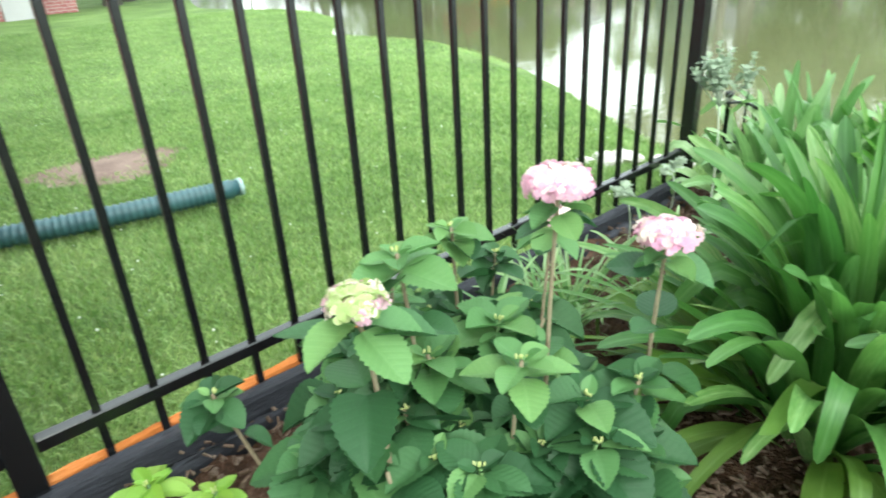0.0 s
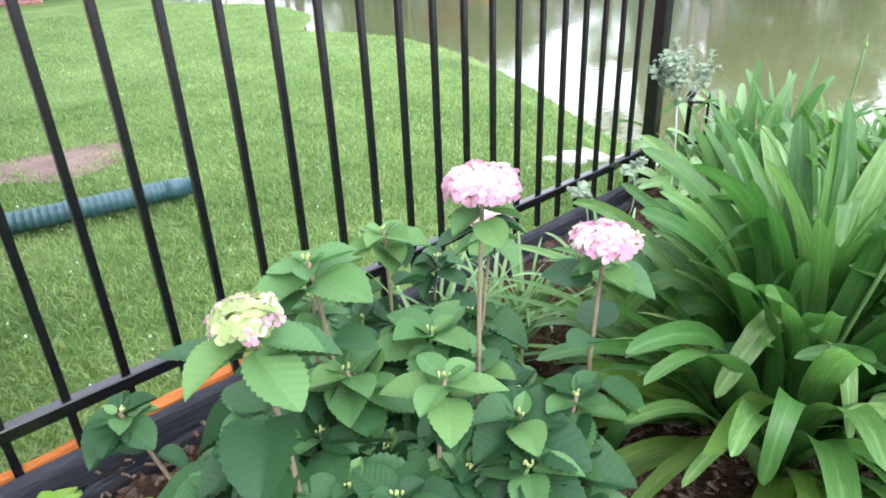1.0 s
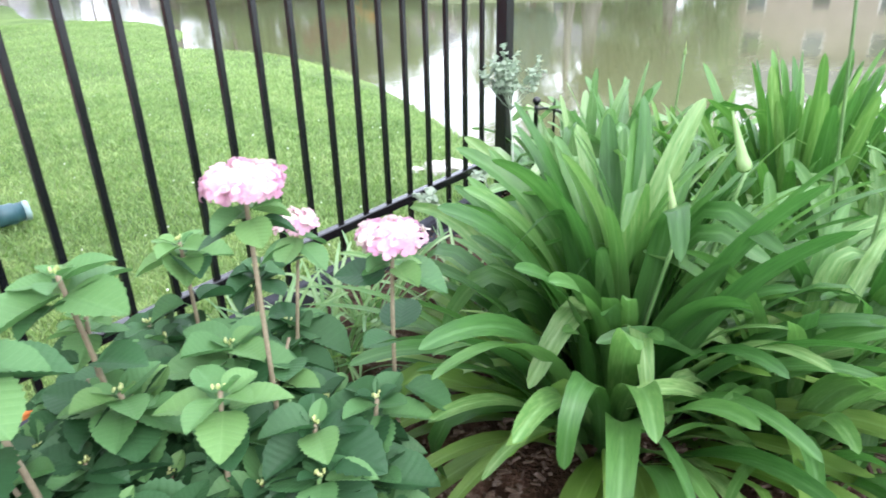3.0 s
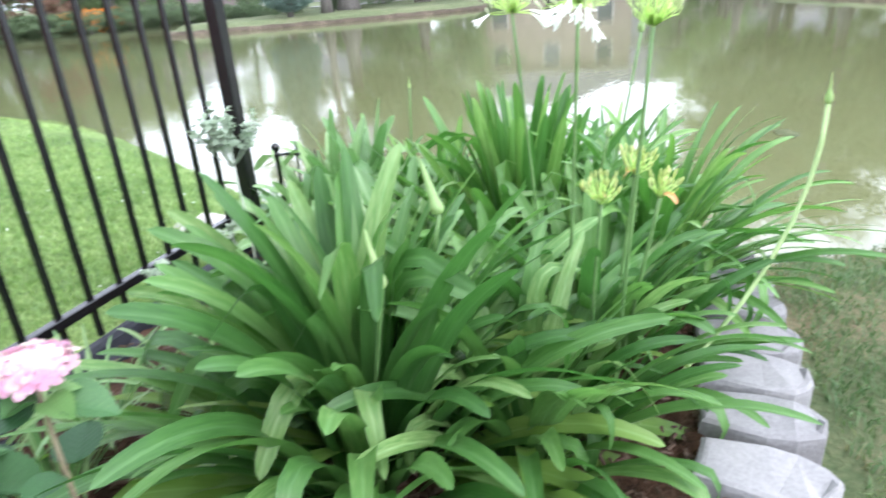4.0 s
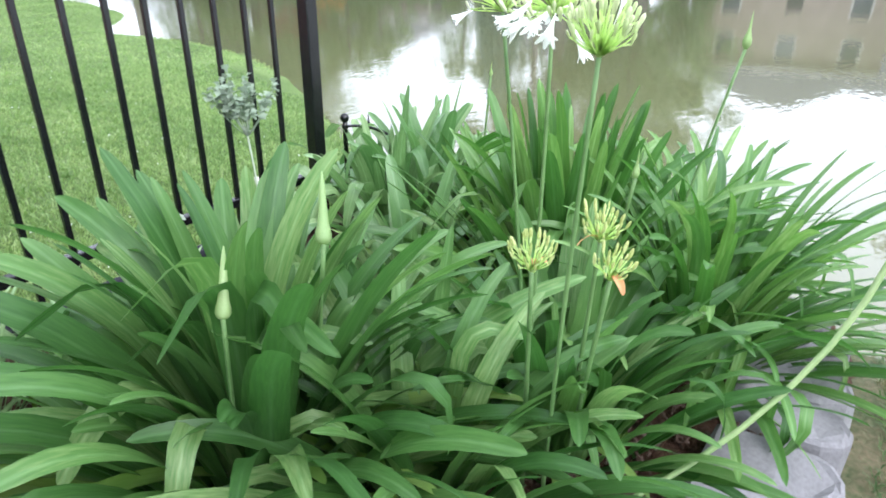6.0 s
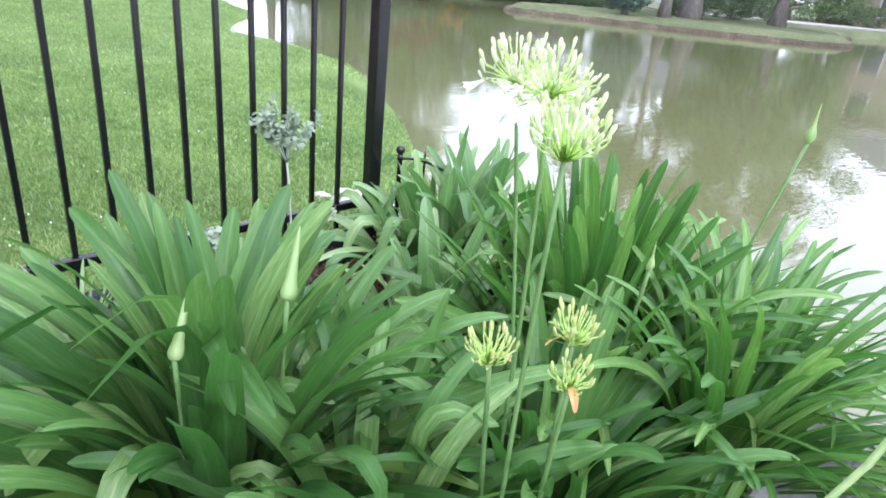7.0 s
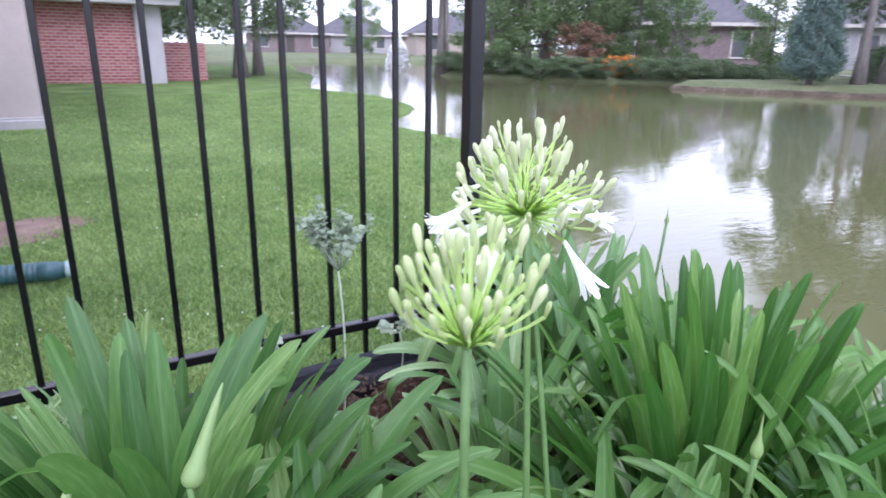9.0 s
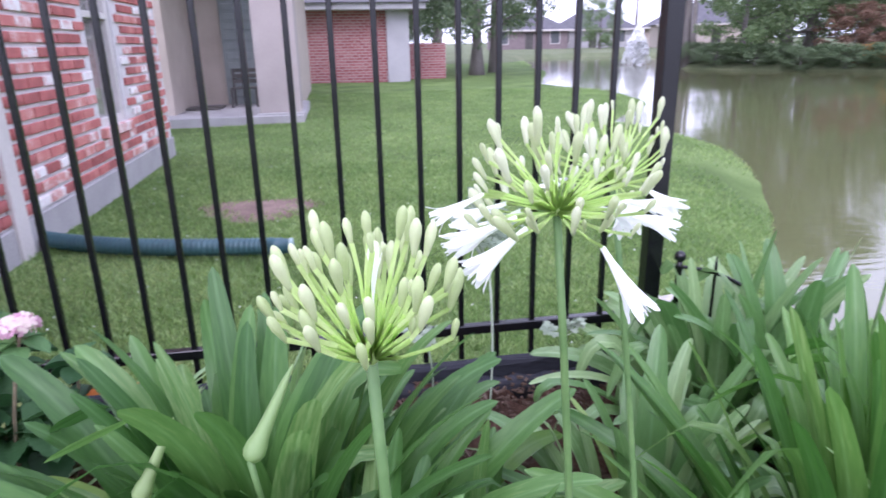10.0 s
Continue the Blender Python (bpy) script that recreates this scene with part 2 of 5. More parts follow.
def mesh_of(name, verts, faces, mats, smooth=True, mat_index=None):
    me = bpy.data.meshes.new(name)
    me.from_pydata([tuple(v) for v in verts], [], faces)
    for m in (mats if isinstance(mats, (list, tuple)) else [mats]):
        me.materials.append(m)
    if smooth:
        me.polygons.foreach_set("use_smooth", [True] * len(me.polygons))
    if mat_index:
        me.polygons.foreach_set("material_index", mat_index)
    me.update()
    return me


def child(name, me, parent, m=None, label=""):
    ob = new(name, me)
    ob.parent = parent
    if m is not None:
        ob.matrix_basis = m
    if label:
        tagged(ob, label)
    return ob


def part(name, bm, mat, parent, label="", smooth=False, m=None):
    me = bpy.data.meshes.new(name)
    bm.to_mesh(me)
    bm.free()
    for x in (mat if isinstance(mat, (list, tuple)) else [mat]):
        me.materials.append(x)
    if smooth:
        me.polygons.foreach_set("use_smooth", [True] * len(me.polygons))
    return child(name, me, parent, m, label)


def thing(name, x, y, z, label, category, group="", kind=""):
    ob = new(name)
    ob.empty_display_size = 0.05
    ob.location = (x, y, z)
    return tagged(ob, label, category, group, kind)


def box(bm, x0, x1, y0, y1, z0, z1, bevel=0.0, seg=1):
    r = bmesh.ops.create_cube(bm, size=1.0)
    bmesh.ops.scale(bm, vec=(x1 - x0, y1 - y0, z1 - z0), verts=r["verts"])
    bmesh.ops.translate(bm, vec=((x0 + x1) / 2, (y0 + y1) / 2, (z0 + z1) / 2), verts=r["verts"])
    if bevel:
        es = list({e for v in r["verts"] for e in v.link_edges})
        bmesh.ops.bevel(bm, geom=es, offset=bevel, segments=seg, affect="EDGES")
    return bm


def boxed(*a, **k):
    return box(bmesh.new(), *a, **k)


def tube(points, radii, sides=7, cap=True):
    """Verts and faces of a round tube along a line of points."""
    vs, fs = [], []
    pts = [Vector(p) for p in points]
    for i, p in enumerate(pts):
        d = (pts[min(i + 1, len(pts) - 1)] - pts[max(i - 1, 0)]).normalized()
        a = d.orthogonal().normalized() if i == 0 else (a - d * a.dot(d)).normalized()
        b = d.cross(a)
        for k in range(sides):
            t = 2 * math.pi * k / sides
            vs.append(p + (a * math.cos(t) + b * math.sin(t)) * radii[i])
    for i in range(len(pts) - 1):
        for k in range(sides):
            j = (k + 1) % sides
            fs.append((i * sides + k, i * sides + j, (i + 1) * sides + j, (i + 1) * sides + k))
    if cap:
        fs.append(tuple(range(sides))[::-1])
        fs.append(tuple(range((len(pts) - 1) * sides, len(pts) * sides)))
    return vs, fs


def tube_mesh(name, points, radii, mat, sides=7):
    v, f = tube(points, radii, sides)
    return mesh_of(name, v, f, mat)


def joined(name, chunks, mat):
    vs, fs = [], []
    for v, f in chunks:
        o = len(vs)
        vs += v
        fs += [tuple(i + o for i in q) for q in f]
    return mesh_of(name, vs, fs, mat)


rnd = random.Random(7)

# ---- ground, water, bed ----
LAWN, WATER = -0.06, -0.2
SHORE = [(1.6, -4.5), (1.05, -2.96), (0.8, -2.4), (0.62, -2.0), (0.55, -1.5), (0.7, -0.9), (0.8, -0.3), (1.0, 0.5), (1.4, 1.2),
         (2.5, 2.75), (3.1, 3.9), (3.55, 5.0), (3.6, 5.8), (3.45, 6.7), (3.3, 7.3), (3.5, 8.1), (4.5, 9.3), (5.5, 10.8), (5.8, 12.4),
         (5.3, 14.4), (5.0, 16.3), (6.0, 19.4), (8.8, 27), (8.2, 31), (10.4, 33), (9.8, 40), (16, 48), (25, 47), (19, 34), (14.4, 27.5), (13.8, 24), (15.5, 21.7), (17.2, 19.9), (19.2, 18.2), (22.5, 16.2)]
SHORE += [(28, 14.5), (27.5, 13), (22, 15), (18.6, 15), (17.4, 14.2), (17.6, 13.4), (19, 11.2), (21.5, 8), (24.3, 5.2), (26.5, 4.9),
          (31, 6.8), (38, 7.2), (46, 3), (60, -2), (60, -5.5), (38, -4.4), (27, -5), (20, -6.5), (15.3, -8.6), (13.5, -10), (13.5, -14), (20, -30), (8, -32), (2, -12)]


def smooth_ring(pts, rounds=2):
    p = np.array(pts, float)
    for _ in range(rounds):
        q = np.roll(p, -1, 0)
        p = np.stack([0.75 * p + 0.25 * q, 0.25 * p + 0.75 * q], 1).reshape(-1, 2)
    return p


RING = smooth_ring(SHORE)


def shore_distance(x, y):
    """Signed distance to the pond's edge, positive on land."""
    best = np.full(x.shape, 1e9)
    inside = np.zeros(x.shape, bool)
    for (ax, ay), (bx, by) in zip(RING, np.roll(RING, -1, 0)):
        dx, dy = bx - ax, by - ay
        t = np.clip(((x - ax) * dx + (y - ay) * dy) / (dx * dx + dy * dy + 1e-12), 0, 1)
        best = np.minimum(best, (x - ax - t * dx) ** 2 + (y - ay - t * dy) ** 2)
        inside ^= ((ay > y) != (by > y)) & (x < dx * (y - ay) / (dy if abs(dy) > 1e-9 else 1e-9) + ax)
    d = np.sqrt(best)
    return np.where(inside, -d, d)


def step(v):
    v = np.clip(v, 0, 1)
    return v * v * (3 - 2 * v)


def ground_height(x, y):
    d = shore_distance(x, y)
    far = step((np.hypot(x, y) - 9) / 4) * step((x - 8) / 3)
    rise = 0.14 * (1 - far) + 0.3 * far
    land = WATER + rise * step(d / (0.55 * (1 - far) + 0.4 * far)) + 0.012 * np.sin(x * 1.7 + 0.6) * np.sin(y * 1.3) * step(d)
    return np.where(d > 0, land, WATER - 0.4 * step(-d / 0.6)), d


def axis(stops):
    out = []
    for a, b, s in stops:
        out += list(np.arange(a, b - 1e-6, s))
    return np.array(out + [stops[-1][1]])


gx = axis([(-1500, -300, 300), (-300, -60, 40), (-60, -10, 5), (-10, -4, 0.6), (-4, 6, 0.1), (6, 32, 0.33), (32, 64, 1.6), (64, 300, 30), (300, 1500, 300)])
gy = axis([(-1500, -300, 300), (-300, -40, 30), (-40, -14, 2), (-14, -4, 0.4), (-4, 12, 0.14), (12, 26, 0.4), (26, 64, 1.6), (64, 300, 30), (300, 1500, 300)])
X, Y = np.meshgrid(gx, gy)
Z, SD = ground_height(X, Y)
nx, ny = len(gx), len(gy)
quads = [(j * nx + i, j * nx + i + 1, (j + 1) * nx + i + 1, (j + 1) * nx + i) for j in range(ny - 1) for i in range(nx - 1)]
worn = ((Y < -1.4) & (X < 3.5) & (X > -30) & (Y > -40))[:-1, :-1].reshape(-1).astype(int)
# slot 2 is far ground, its tree shade carried by the turf colour
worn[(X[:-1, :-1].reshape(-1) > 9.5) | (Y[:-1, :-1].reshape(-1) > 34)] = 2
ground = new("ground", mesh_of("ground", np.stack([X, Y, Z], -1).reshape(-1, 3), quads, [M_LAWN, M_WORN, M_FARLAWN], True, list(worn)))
tagged(ground, "green mown lawn sloping gently to the pond", "lawn", kind="structure")

M_WATER, n, l, b = material("pond_water", 0.03, 0.0, 0.95)
b.inputs["Base Color"].default_value = (0.112, 0.117, 0.054, 1)
b.inputs["IOR"].default_value = 1.42
co = n.new("ShaderNodeNewGeometry")
mp = n.new("ShaderNodeMapping")
mp.inputs["Scale"].default_value = (1.0, 3.2, 1.0)
mp.inputs["Rotation"].default_value = (0, 0, radians(-40))
l.new(co.outputs["Position"], mp.inputs[0])
rip, swell = n.new("ShaderNodeTexNoise"), n.new("ShaderNodeTexNoise")
rip.inputs["Scale"].default_value, rip.inputs["Detail"].default_value = 5.0, 2.0
swell.inputs["Scale"].default_value, swell.inputs["Detail"].default_value = 0.8, 2.0
b1, b2 = n.new("ShaderNodeBump"), n.new("ShaderNodeBump")
b1.inputs["Strength"].default_value, b1.inputs["Distance"].default_value = 0.075, 0.02
b2.inputs["Strength"].default_value, b2.inputs["Distance"].default_value = 0.035, 0.06
for t in (rip, swell):
    l.new(mp.outputs[0], t.inputs["Vector"])
l.new(rip.outputs[0], b1.inputs["Height"])
l.new(swell.outputs[0], b2.inputs["Height"])
l.new(b1.outputs[0], b2.inputs["Normal"])
l.new(b2.outputs[0], b.inputs["Normal"])
water = new("water", mesh_of("water", [(-1, -34, WATER), (64, -34, WATER), (64, 64, WATER), (-1, 64, WATER)], [(0, 1, 2, 3)], M_WATER))
tagged(water, "still murky green-brown pond water reflecting trees", "water", kind="structure")

M_BANK = noisy("bank_earth", [(0.3, (0.04, 0.033, 0.025)), (0.55, (0.1, 0.08, 0.06)), (0.75, (0.22, 0.18, 0.14))], 2.5, 14, 0.95, 0.7, 0.05, 0.2)


def bank_face(lo, hi):
    """The bare earthen edge of the land between two corners of the shoreline, a little above the water."""
    ring = smooth_ring(SHORE, 3)
    pts = [p for p in ring[8 * lo:8 * hi]]
    vs, fs = [], []
    g = np.random.default_rng(4)
    for i, (x, y) in enumerate(pts):
        ax, ay = pts[max(i - 1, 0)]
        cx, cy = pts[min(i + 1, len(pts) - 1)]
        nxv, nyv = cy - ay, ax - cx
        k = math.hypot(nxv, nyv) or 1
        nxv, nyv = nxv / k, nyv / k
        j = g.uniform(-0.05, 0.05)
        for o, z in ((0.12 + j, WATER - 0.1), (0.1 + j, WATER + 0.04), (0.0 + j, WATER + 0.13 + g.uniform(-0.02, 0.02)), (-0.35, WATER + 0.17), (-0.5, WATER)):
            vs.append((x + nxv * o, y + nyv * o, z))
    for i in range(len(pts) - 1):
        fs += [(i * 5 + q, i * 5 + q + 1, i * 5 + q + 6, i * 5 + q + 5) for q in range(4)]
    return mesh_of("bank", vs, fs, [M_BANK, M_FARLAWN], True, [1 if i % 4 >= 2 else 0 for i in range(len(fs))])


TIP, CHANNEL = SHORE.index((18.6, 15)), SHORE.index((38, -4.4))
for lo, hi in ((TIP, TIP + 7), (CHANNEL, CHANNEL + 5)):
    tagged(new("bank", bank_face(lo, hi)), "bare brown earth bank at the pond's far edge", "bank", kind="structure")

bx_, by_ = np.meshgrid(np.arange(-3.6, 0.71, 0.06), np.arange(-1.92, 0.0, 0.06))
rng = np.random.default_rng(3)
bz_ = 0.02 + 0.018 * rng.standard_normal(bx_.shape) - 0.25 * step((bx_ - 0.25) / 0.5) - 0.16 * step((-1.8 - by_) / 0.12)
bnx = bx_.shape[1]
bq = [(j * bnx + i, j * bnx + i + 1, (j + 1) * bnx + i + 1, (j + 1) * bnx + i) for j in range(bx_.shape[0] - 1) for i in range(bnx - 1)]
bed = new("bed_soil", mesh_of("bed_soil", np.stack([bx_, by_, bz_], -1).reshape(-1, 3), bq, M_MULCH))
tagged(bed, "brown mulch and soil of the flower bed", "soil", kind="structure")


def bark_chips(n=11000):
    vs, fs = [], []
    for _ in range(n):
        x, y = rnd.uniform(-3.0, 0.3), rnd.uniform(-1.75, -0.06)
        a, L, w = rnd.uniform(0, 6.3), rnd.uniform(0.004, 0.015), rnd.uniform(0.0025, 0.006)
        m = pose(x, y, rnd.uniform(0.02, 0.055), rnd.uniform(-30, 30), rnd.uniform(-30, 30), math.degrees(a))
        o = len(vs)
        for c in ((-L, -w, 0), (L, -w * 0.6, 0), (L * 0.9, w, 0), (-L, w * 0.7, 0), (-L * 0.8, -w * 0.6, w), (L * 0.8, -w * 0.4, w), (L * 0.7, w * 0.6, w), (-L * 0.8, w * 0.5, w)):
            vs.append(m @ Vector(c))
        fs += [tuple(o + i for i in q) for q in ((4, 5, 6, 7), (0, 1, 5, 4), (1, 2, 6, 5), (2, 3, 7, 6), (3, 0, 4, 7))]
    return mesh_of("mulch_chips", vs, fs, M_CHIP, smooth=False)


tagged(new("mulch_chips", bark_chips()), "loose shredded bark chips on the bed", "mulch", kind="stuff")


def grass_mesh(name, n, region, hmin, hmax, wide, seed, mat):
    """Many thin bent blades over a stretch of lawn, thinner with distance from the fence."""
    g = np.random.default_rng(seed)
    x0, x1, y0, y1, fall = region
    x = g.uniform(x0, x1, n)
    y = y0 + (y1 - y0) * g.uniform(0, 1, n) ** fall
    z, d = ground_height(x, y)
    ok = (d > -0.02) & ~((x > -3.4) & (x < 0.6) & (y < 0.08) & (y > -1.95)) & ~(np.hypot((x + 1.48) / 0.42, (y - 2.75) / 0.34) < 0.9 + 0.12 * np.sin(3 * np.arctan2(y - 2.75, x + 1.48)) + g.uniform(-0.55, 0.2, n)) & ~((x < -2.62) & (y > 0.5) & (y < 5.45))
    edge = np.minimum(np.minimum(x - x0, x1 - x), np.minimum(y - y0, y1 - y)) / 0.7
    ok &= (g.uniform(0, 1, n) < edge + 0.15) | (y < 1.2) & (y > 0) | (np.abs(y + 2.0) < 0.3)
    x, y, z = x[ok], y[ok], z[ok]
    k = len(x)
    a = g.uniform(0, 2 * np.pi, k)
    tuft = 0.5 + 0.25 * (np.sin(x * 23 + 3 * np.sin(y * 9)) + np.sin(y * 27 + 3 * np.sin(x * 11)))
    h = hmin + (hmax - hmin) * g.uniform(0, 1, k) * (0.35 + 0.65 * tuft)
    w = wide * g.uniform(0.6, 1.3, k)
    lean = g.uniform(0.4, 1.7, k) * h
    b_ = g.uniform(0, 2 * np.pi, k)
    cx, sx = np.cos(a) * w, np.sin(a) * w
    mx_, my_ = x + np.cos(b_) * lean * 0.35, y + np.sin(b_) * lean * 0.35
    tx, ty = x + np.cos(b_) * lean, y + np.sin(b_) * lean
    v = np.stack([np.stack([x - cx, y - sx, z - 0.01], 1), np.stack([x + cx, y + sx, z - 0.01], 1),
                  np.stack([mx_ + cx * 0.8, my_ + sx * 0.8, z + h * 0.6], 1), np.stack([mx_ - cx * 0.8, my_ - sx * 0.8, z + h * 0.6], 1),
                  np.stack([tx, ty, z + h], 1)], 1).reshape(-1, 3)
    me = bpy.data.meshes.new(name)
    base = np.arange(k)[:, None] * 5
    q = (base + np.array([0, 1, 2, 3])).reshape(-1)
    t3 = (base + np.array([3, 2, 4])).reshape(-1)
    me.vertices.add(len(v))
    me.vertices.foreach_set("co", v.astype(np.float32).ravel())
    loops = np.concatenate([q, t3])
    me.loops.add(len(loops))
    me.loops.foreach_set("vertex_index", loops.astype(np.int32))
    me.polygons.add(2 * k)
    me.polygons.foreach_set("loop_start", np.concatenate([np.arange(k) * 4, 4 * k + np.arange(k) * 3]).astype(np.int32))
    me.materials.append(mat)
    me.update(calc_edges=True)
    me.validate()
    return me


for reg, cnt, hh, ww, sd, gm in (((-3.6, 2.2, 0.08, 4.5, 1.3), 130000, (0.014, 0.044), 0.0036, 11, M_GRASS), ((-3.0, 5.5, 3.5, 14, 1.2), 70000, (0.018, 0.04), 0.0042, 12, M_GRASS), ((-2.4, 1.8, -4.8, -1.93, 1.0), 52000, (0.02, 0.05), 0.0026, 13, M_DRYGRASS)):
    tagged(new("grass", grass_mesh("grass", cnt, reg, *hh, ww, sd, gm)), "short dull worn grass beside the bed" if gm is M_DRYGRASS else "short bright green lawn grass", "grass", kind="stuff")

# ---- fence ----
POST_X, STEP, FIRST = 0.032, 0.1127, 0.13
fence = thing("metal_fence", POST_X, 0, LAWN, "black powder-coated aluminium picket fence on the lawn's edge", "fence")


def fence_part(name, bm, label=""):
    return part(name, bm, M_BLACK, fence, label, m=Matrix.Translation((-POST_X, 0, -LAWN)))


for px in (POST_X, -FIRST - 20 * STEP - 0.03):
    fence_part("post", boxed(px - 0.026, px + 0.026, -0.026, 0.026, LAWN - 0.02, 1.5, 0.004))
    fence_part("post_cap", boxed(px - 0.031, px + 0.031, -0.031, 0.031, 1.5, 1.52, 0.006))
X_END = -FIRST - 20 * STEP
for z0 in (0.17, 1.28, 1.42):
    fence_part("rail", boxed(X_END, POST_X - 0.026, -0.0145, 0.0145, z0, z0 + 0.03, 0.003))
bar_mesh = bpy.data.meshes.new("bar")
bm = boxed(-0.0078, 0.0078, -0.0078, 0.0078, 0.085, 1.4, 0.0013)
bm.to_mesh(bar_mesh)
bm.free()
bar_mesh.materials.append(M_BLACK)
for i in range(20):
    child("bar", bar_mesh, fence, Matrix.Translation((-FIRST - i * STEP - POST_X, 0, -LAWN)))
# the next panel, running on to the house
for i in range(4):
    child("bar", bar_mesh, fence, Matrix.Translation((X_END - 0.17 - i * STEP - POST_X, 0, -LAWN)))
for z0 in (0.17, 1.28, 1.42):
    fence_part("rail", boxed(X_END - 0.58, X_END - 0.056, -0.0145, 0.0145, z0, z0 + 0.03, 0.003))


def wobbly_board(x0, x1, y0, y1, z0, z1, seed, amp=0.006, n=26):
    """A weathered board with uneven faces."""
    g = random.Random(seed)
    vs, fs = [], []
    for i in range(n + 1):
        x = x0 + (x1 - x0) * i / n
        sec = [(y0, z0), (y0 + 0.004, z1 - 0.012), (y0 + 0.012, z1), (y1 - 0.008, z1), (y1, z1 - 0.008), (y1, z0)]
        vs += [(x, y + g.uniform(-amp, amp), z + g.uniform(-amp, amp)) for y, z in sec]
    k = 6
    for i in range(n):
        fs += [(i * k + j, i * k + (j + 1) % k, (i + 1) * k + (j + 1) % k, (i + 1) * k + j) for j in range(k)]
    fs += [tuple(range(k))[::-1], tuple(range(n * k, n * k + k))]
    return vs, fs


edging = thing("timber_edging", -1.2, -0.04, LAWN, "dark weathered timber edging along the flower bed", "edging")
for name, mat, args in (("black_board", M_TIMBER, (-2.9, -0.05, -0.052, -0.004, -0.06, 0.088, 1)), ("orange_board", M_ORANGE, (-2.9, -1.45, 0.001, 0.022, -0.06, 0.098, 2))):
    v, f = wobbly_board(*args, amp=0.004)
    child(name, mesh_of(name, v, f, mat, smooth=False), edging, Matrix.Translation((1.2, 0.04, -LAWN)), "orange-brown raw timber edge" if "orange" in name else "")
v, f = wobbly_board(-2.9, -1.2, -0.105, -0.085, -0.02, 0.052, 5, amp=0.01)
child("plastic_edge", mesh_of("plastic_edge", v, f, M_TIMBER), edging, Matrix.Translation((1.2, 0.04, -LAWN)), "strip of black plastic sheeting")
v, f = wobbly_board(-0.95, -0.1, -0.1, -0.054, -0.02, 0.045, 6, amp=0.008)
child("plastic_edge", mesh_of("plastic_edge", v, f, M_TIMBER), edging, Matrix.Translation((1.2, 0.04, -LAWN)))

# ---- corrugated drain pipe ----


def drain_pipe():
    ob = thing("drain_pipe", -1.22, 1.63, LAWN, "dark green corrugated plastic drain pipe lying on the lawn", "pipe")
    line = [(-1.3, 1.64), (-1.55, 1.68), (-1.85, 1.74), (-2.15, 1.83), (-2.45, 1.97), (-2.66, 2.1)]
    L = [Vector((x - (-1.22), y - 1.63, 0.058)) for x, y in line]
    pts, rad = [], []
    n = 156
    for i in range(n + 1):
        t = i / n * (len(L) - 1)
        k = min(int(t), len(L) - 2)
        u = t - k
        p0, p1, p2, p3 = L[max(k - 1, 0)], L[k], L[k + 1], L[min(k + 2, len(L) - 1)]
        pts.append(0.5 * (2 * p1 + (p2 - p0) * u + (2 * p0 - 5 * p1 + 4 * p2 - p3) * u * u + (3 * p1 - p0 - 3 * p2 + p3) * u ** 3))
        rad.append((0.041, 0.049, 0.049)[i % 3])
    child("hose", tube_mesh("hose", pts, rad, M_PIPE, 14), ob)
    a = L[0]
    child("coupling", tube_mesh("coupling", [a + Vector((-0.03, 0, 0)), a + Vector((0.05, -0.01, 0)), a + Vector((0.052, -0.01, 0)), a + Vector((0.085, -0.014, 0))], [0.046, 0.046, 0.041, 0.04], M_PIPE, 16), ob)
    e = a + Vector((0.085, -0.014, 0))
    child("lip", tube_mesh("lip", [e + Vector((-0.004, 0, 0)), e + Vector((0.018, -0.002, 0)), e + Vector((0.016, -0.002, 0)), e + Vector((-0.03, 0, 0))], [0.043, 0.043, 0.035, 0.033], M_PIPE_END, 16), ob, None, "pale rim at the pipe's open end")
    return ob


drain_pipe()
dv = [(-1.48, 2.75, LAWN + 0.022)]
for i in range(28):
    a = 2 * math.pi * i / 28
    r = 1 + 0.12 * math.sin(3 * a) + 0.06 * math.sin(7 * a + 1) + rnd.uniform(-0.06, 0.06)
    dv.append((-1.48 + 0.42 * r * math.cos(a), 2.75 + 0.34 * r * math.sin(a), LAWN + 0.006))
tagged(new("dirt_patch", mesh_of("dirt_patch", dv, [(0, i + 1, (i + 1) % 28 + 1) for i in range(28)], M_DIRT)), "bare brown dirt patch in the lawn", "dirt", kind="structure")

# ---- concrete edging blocks ----


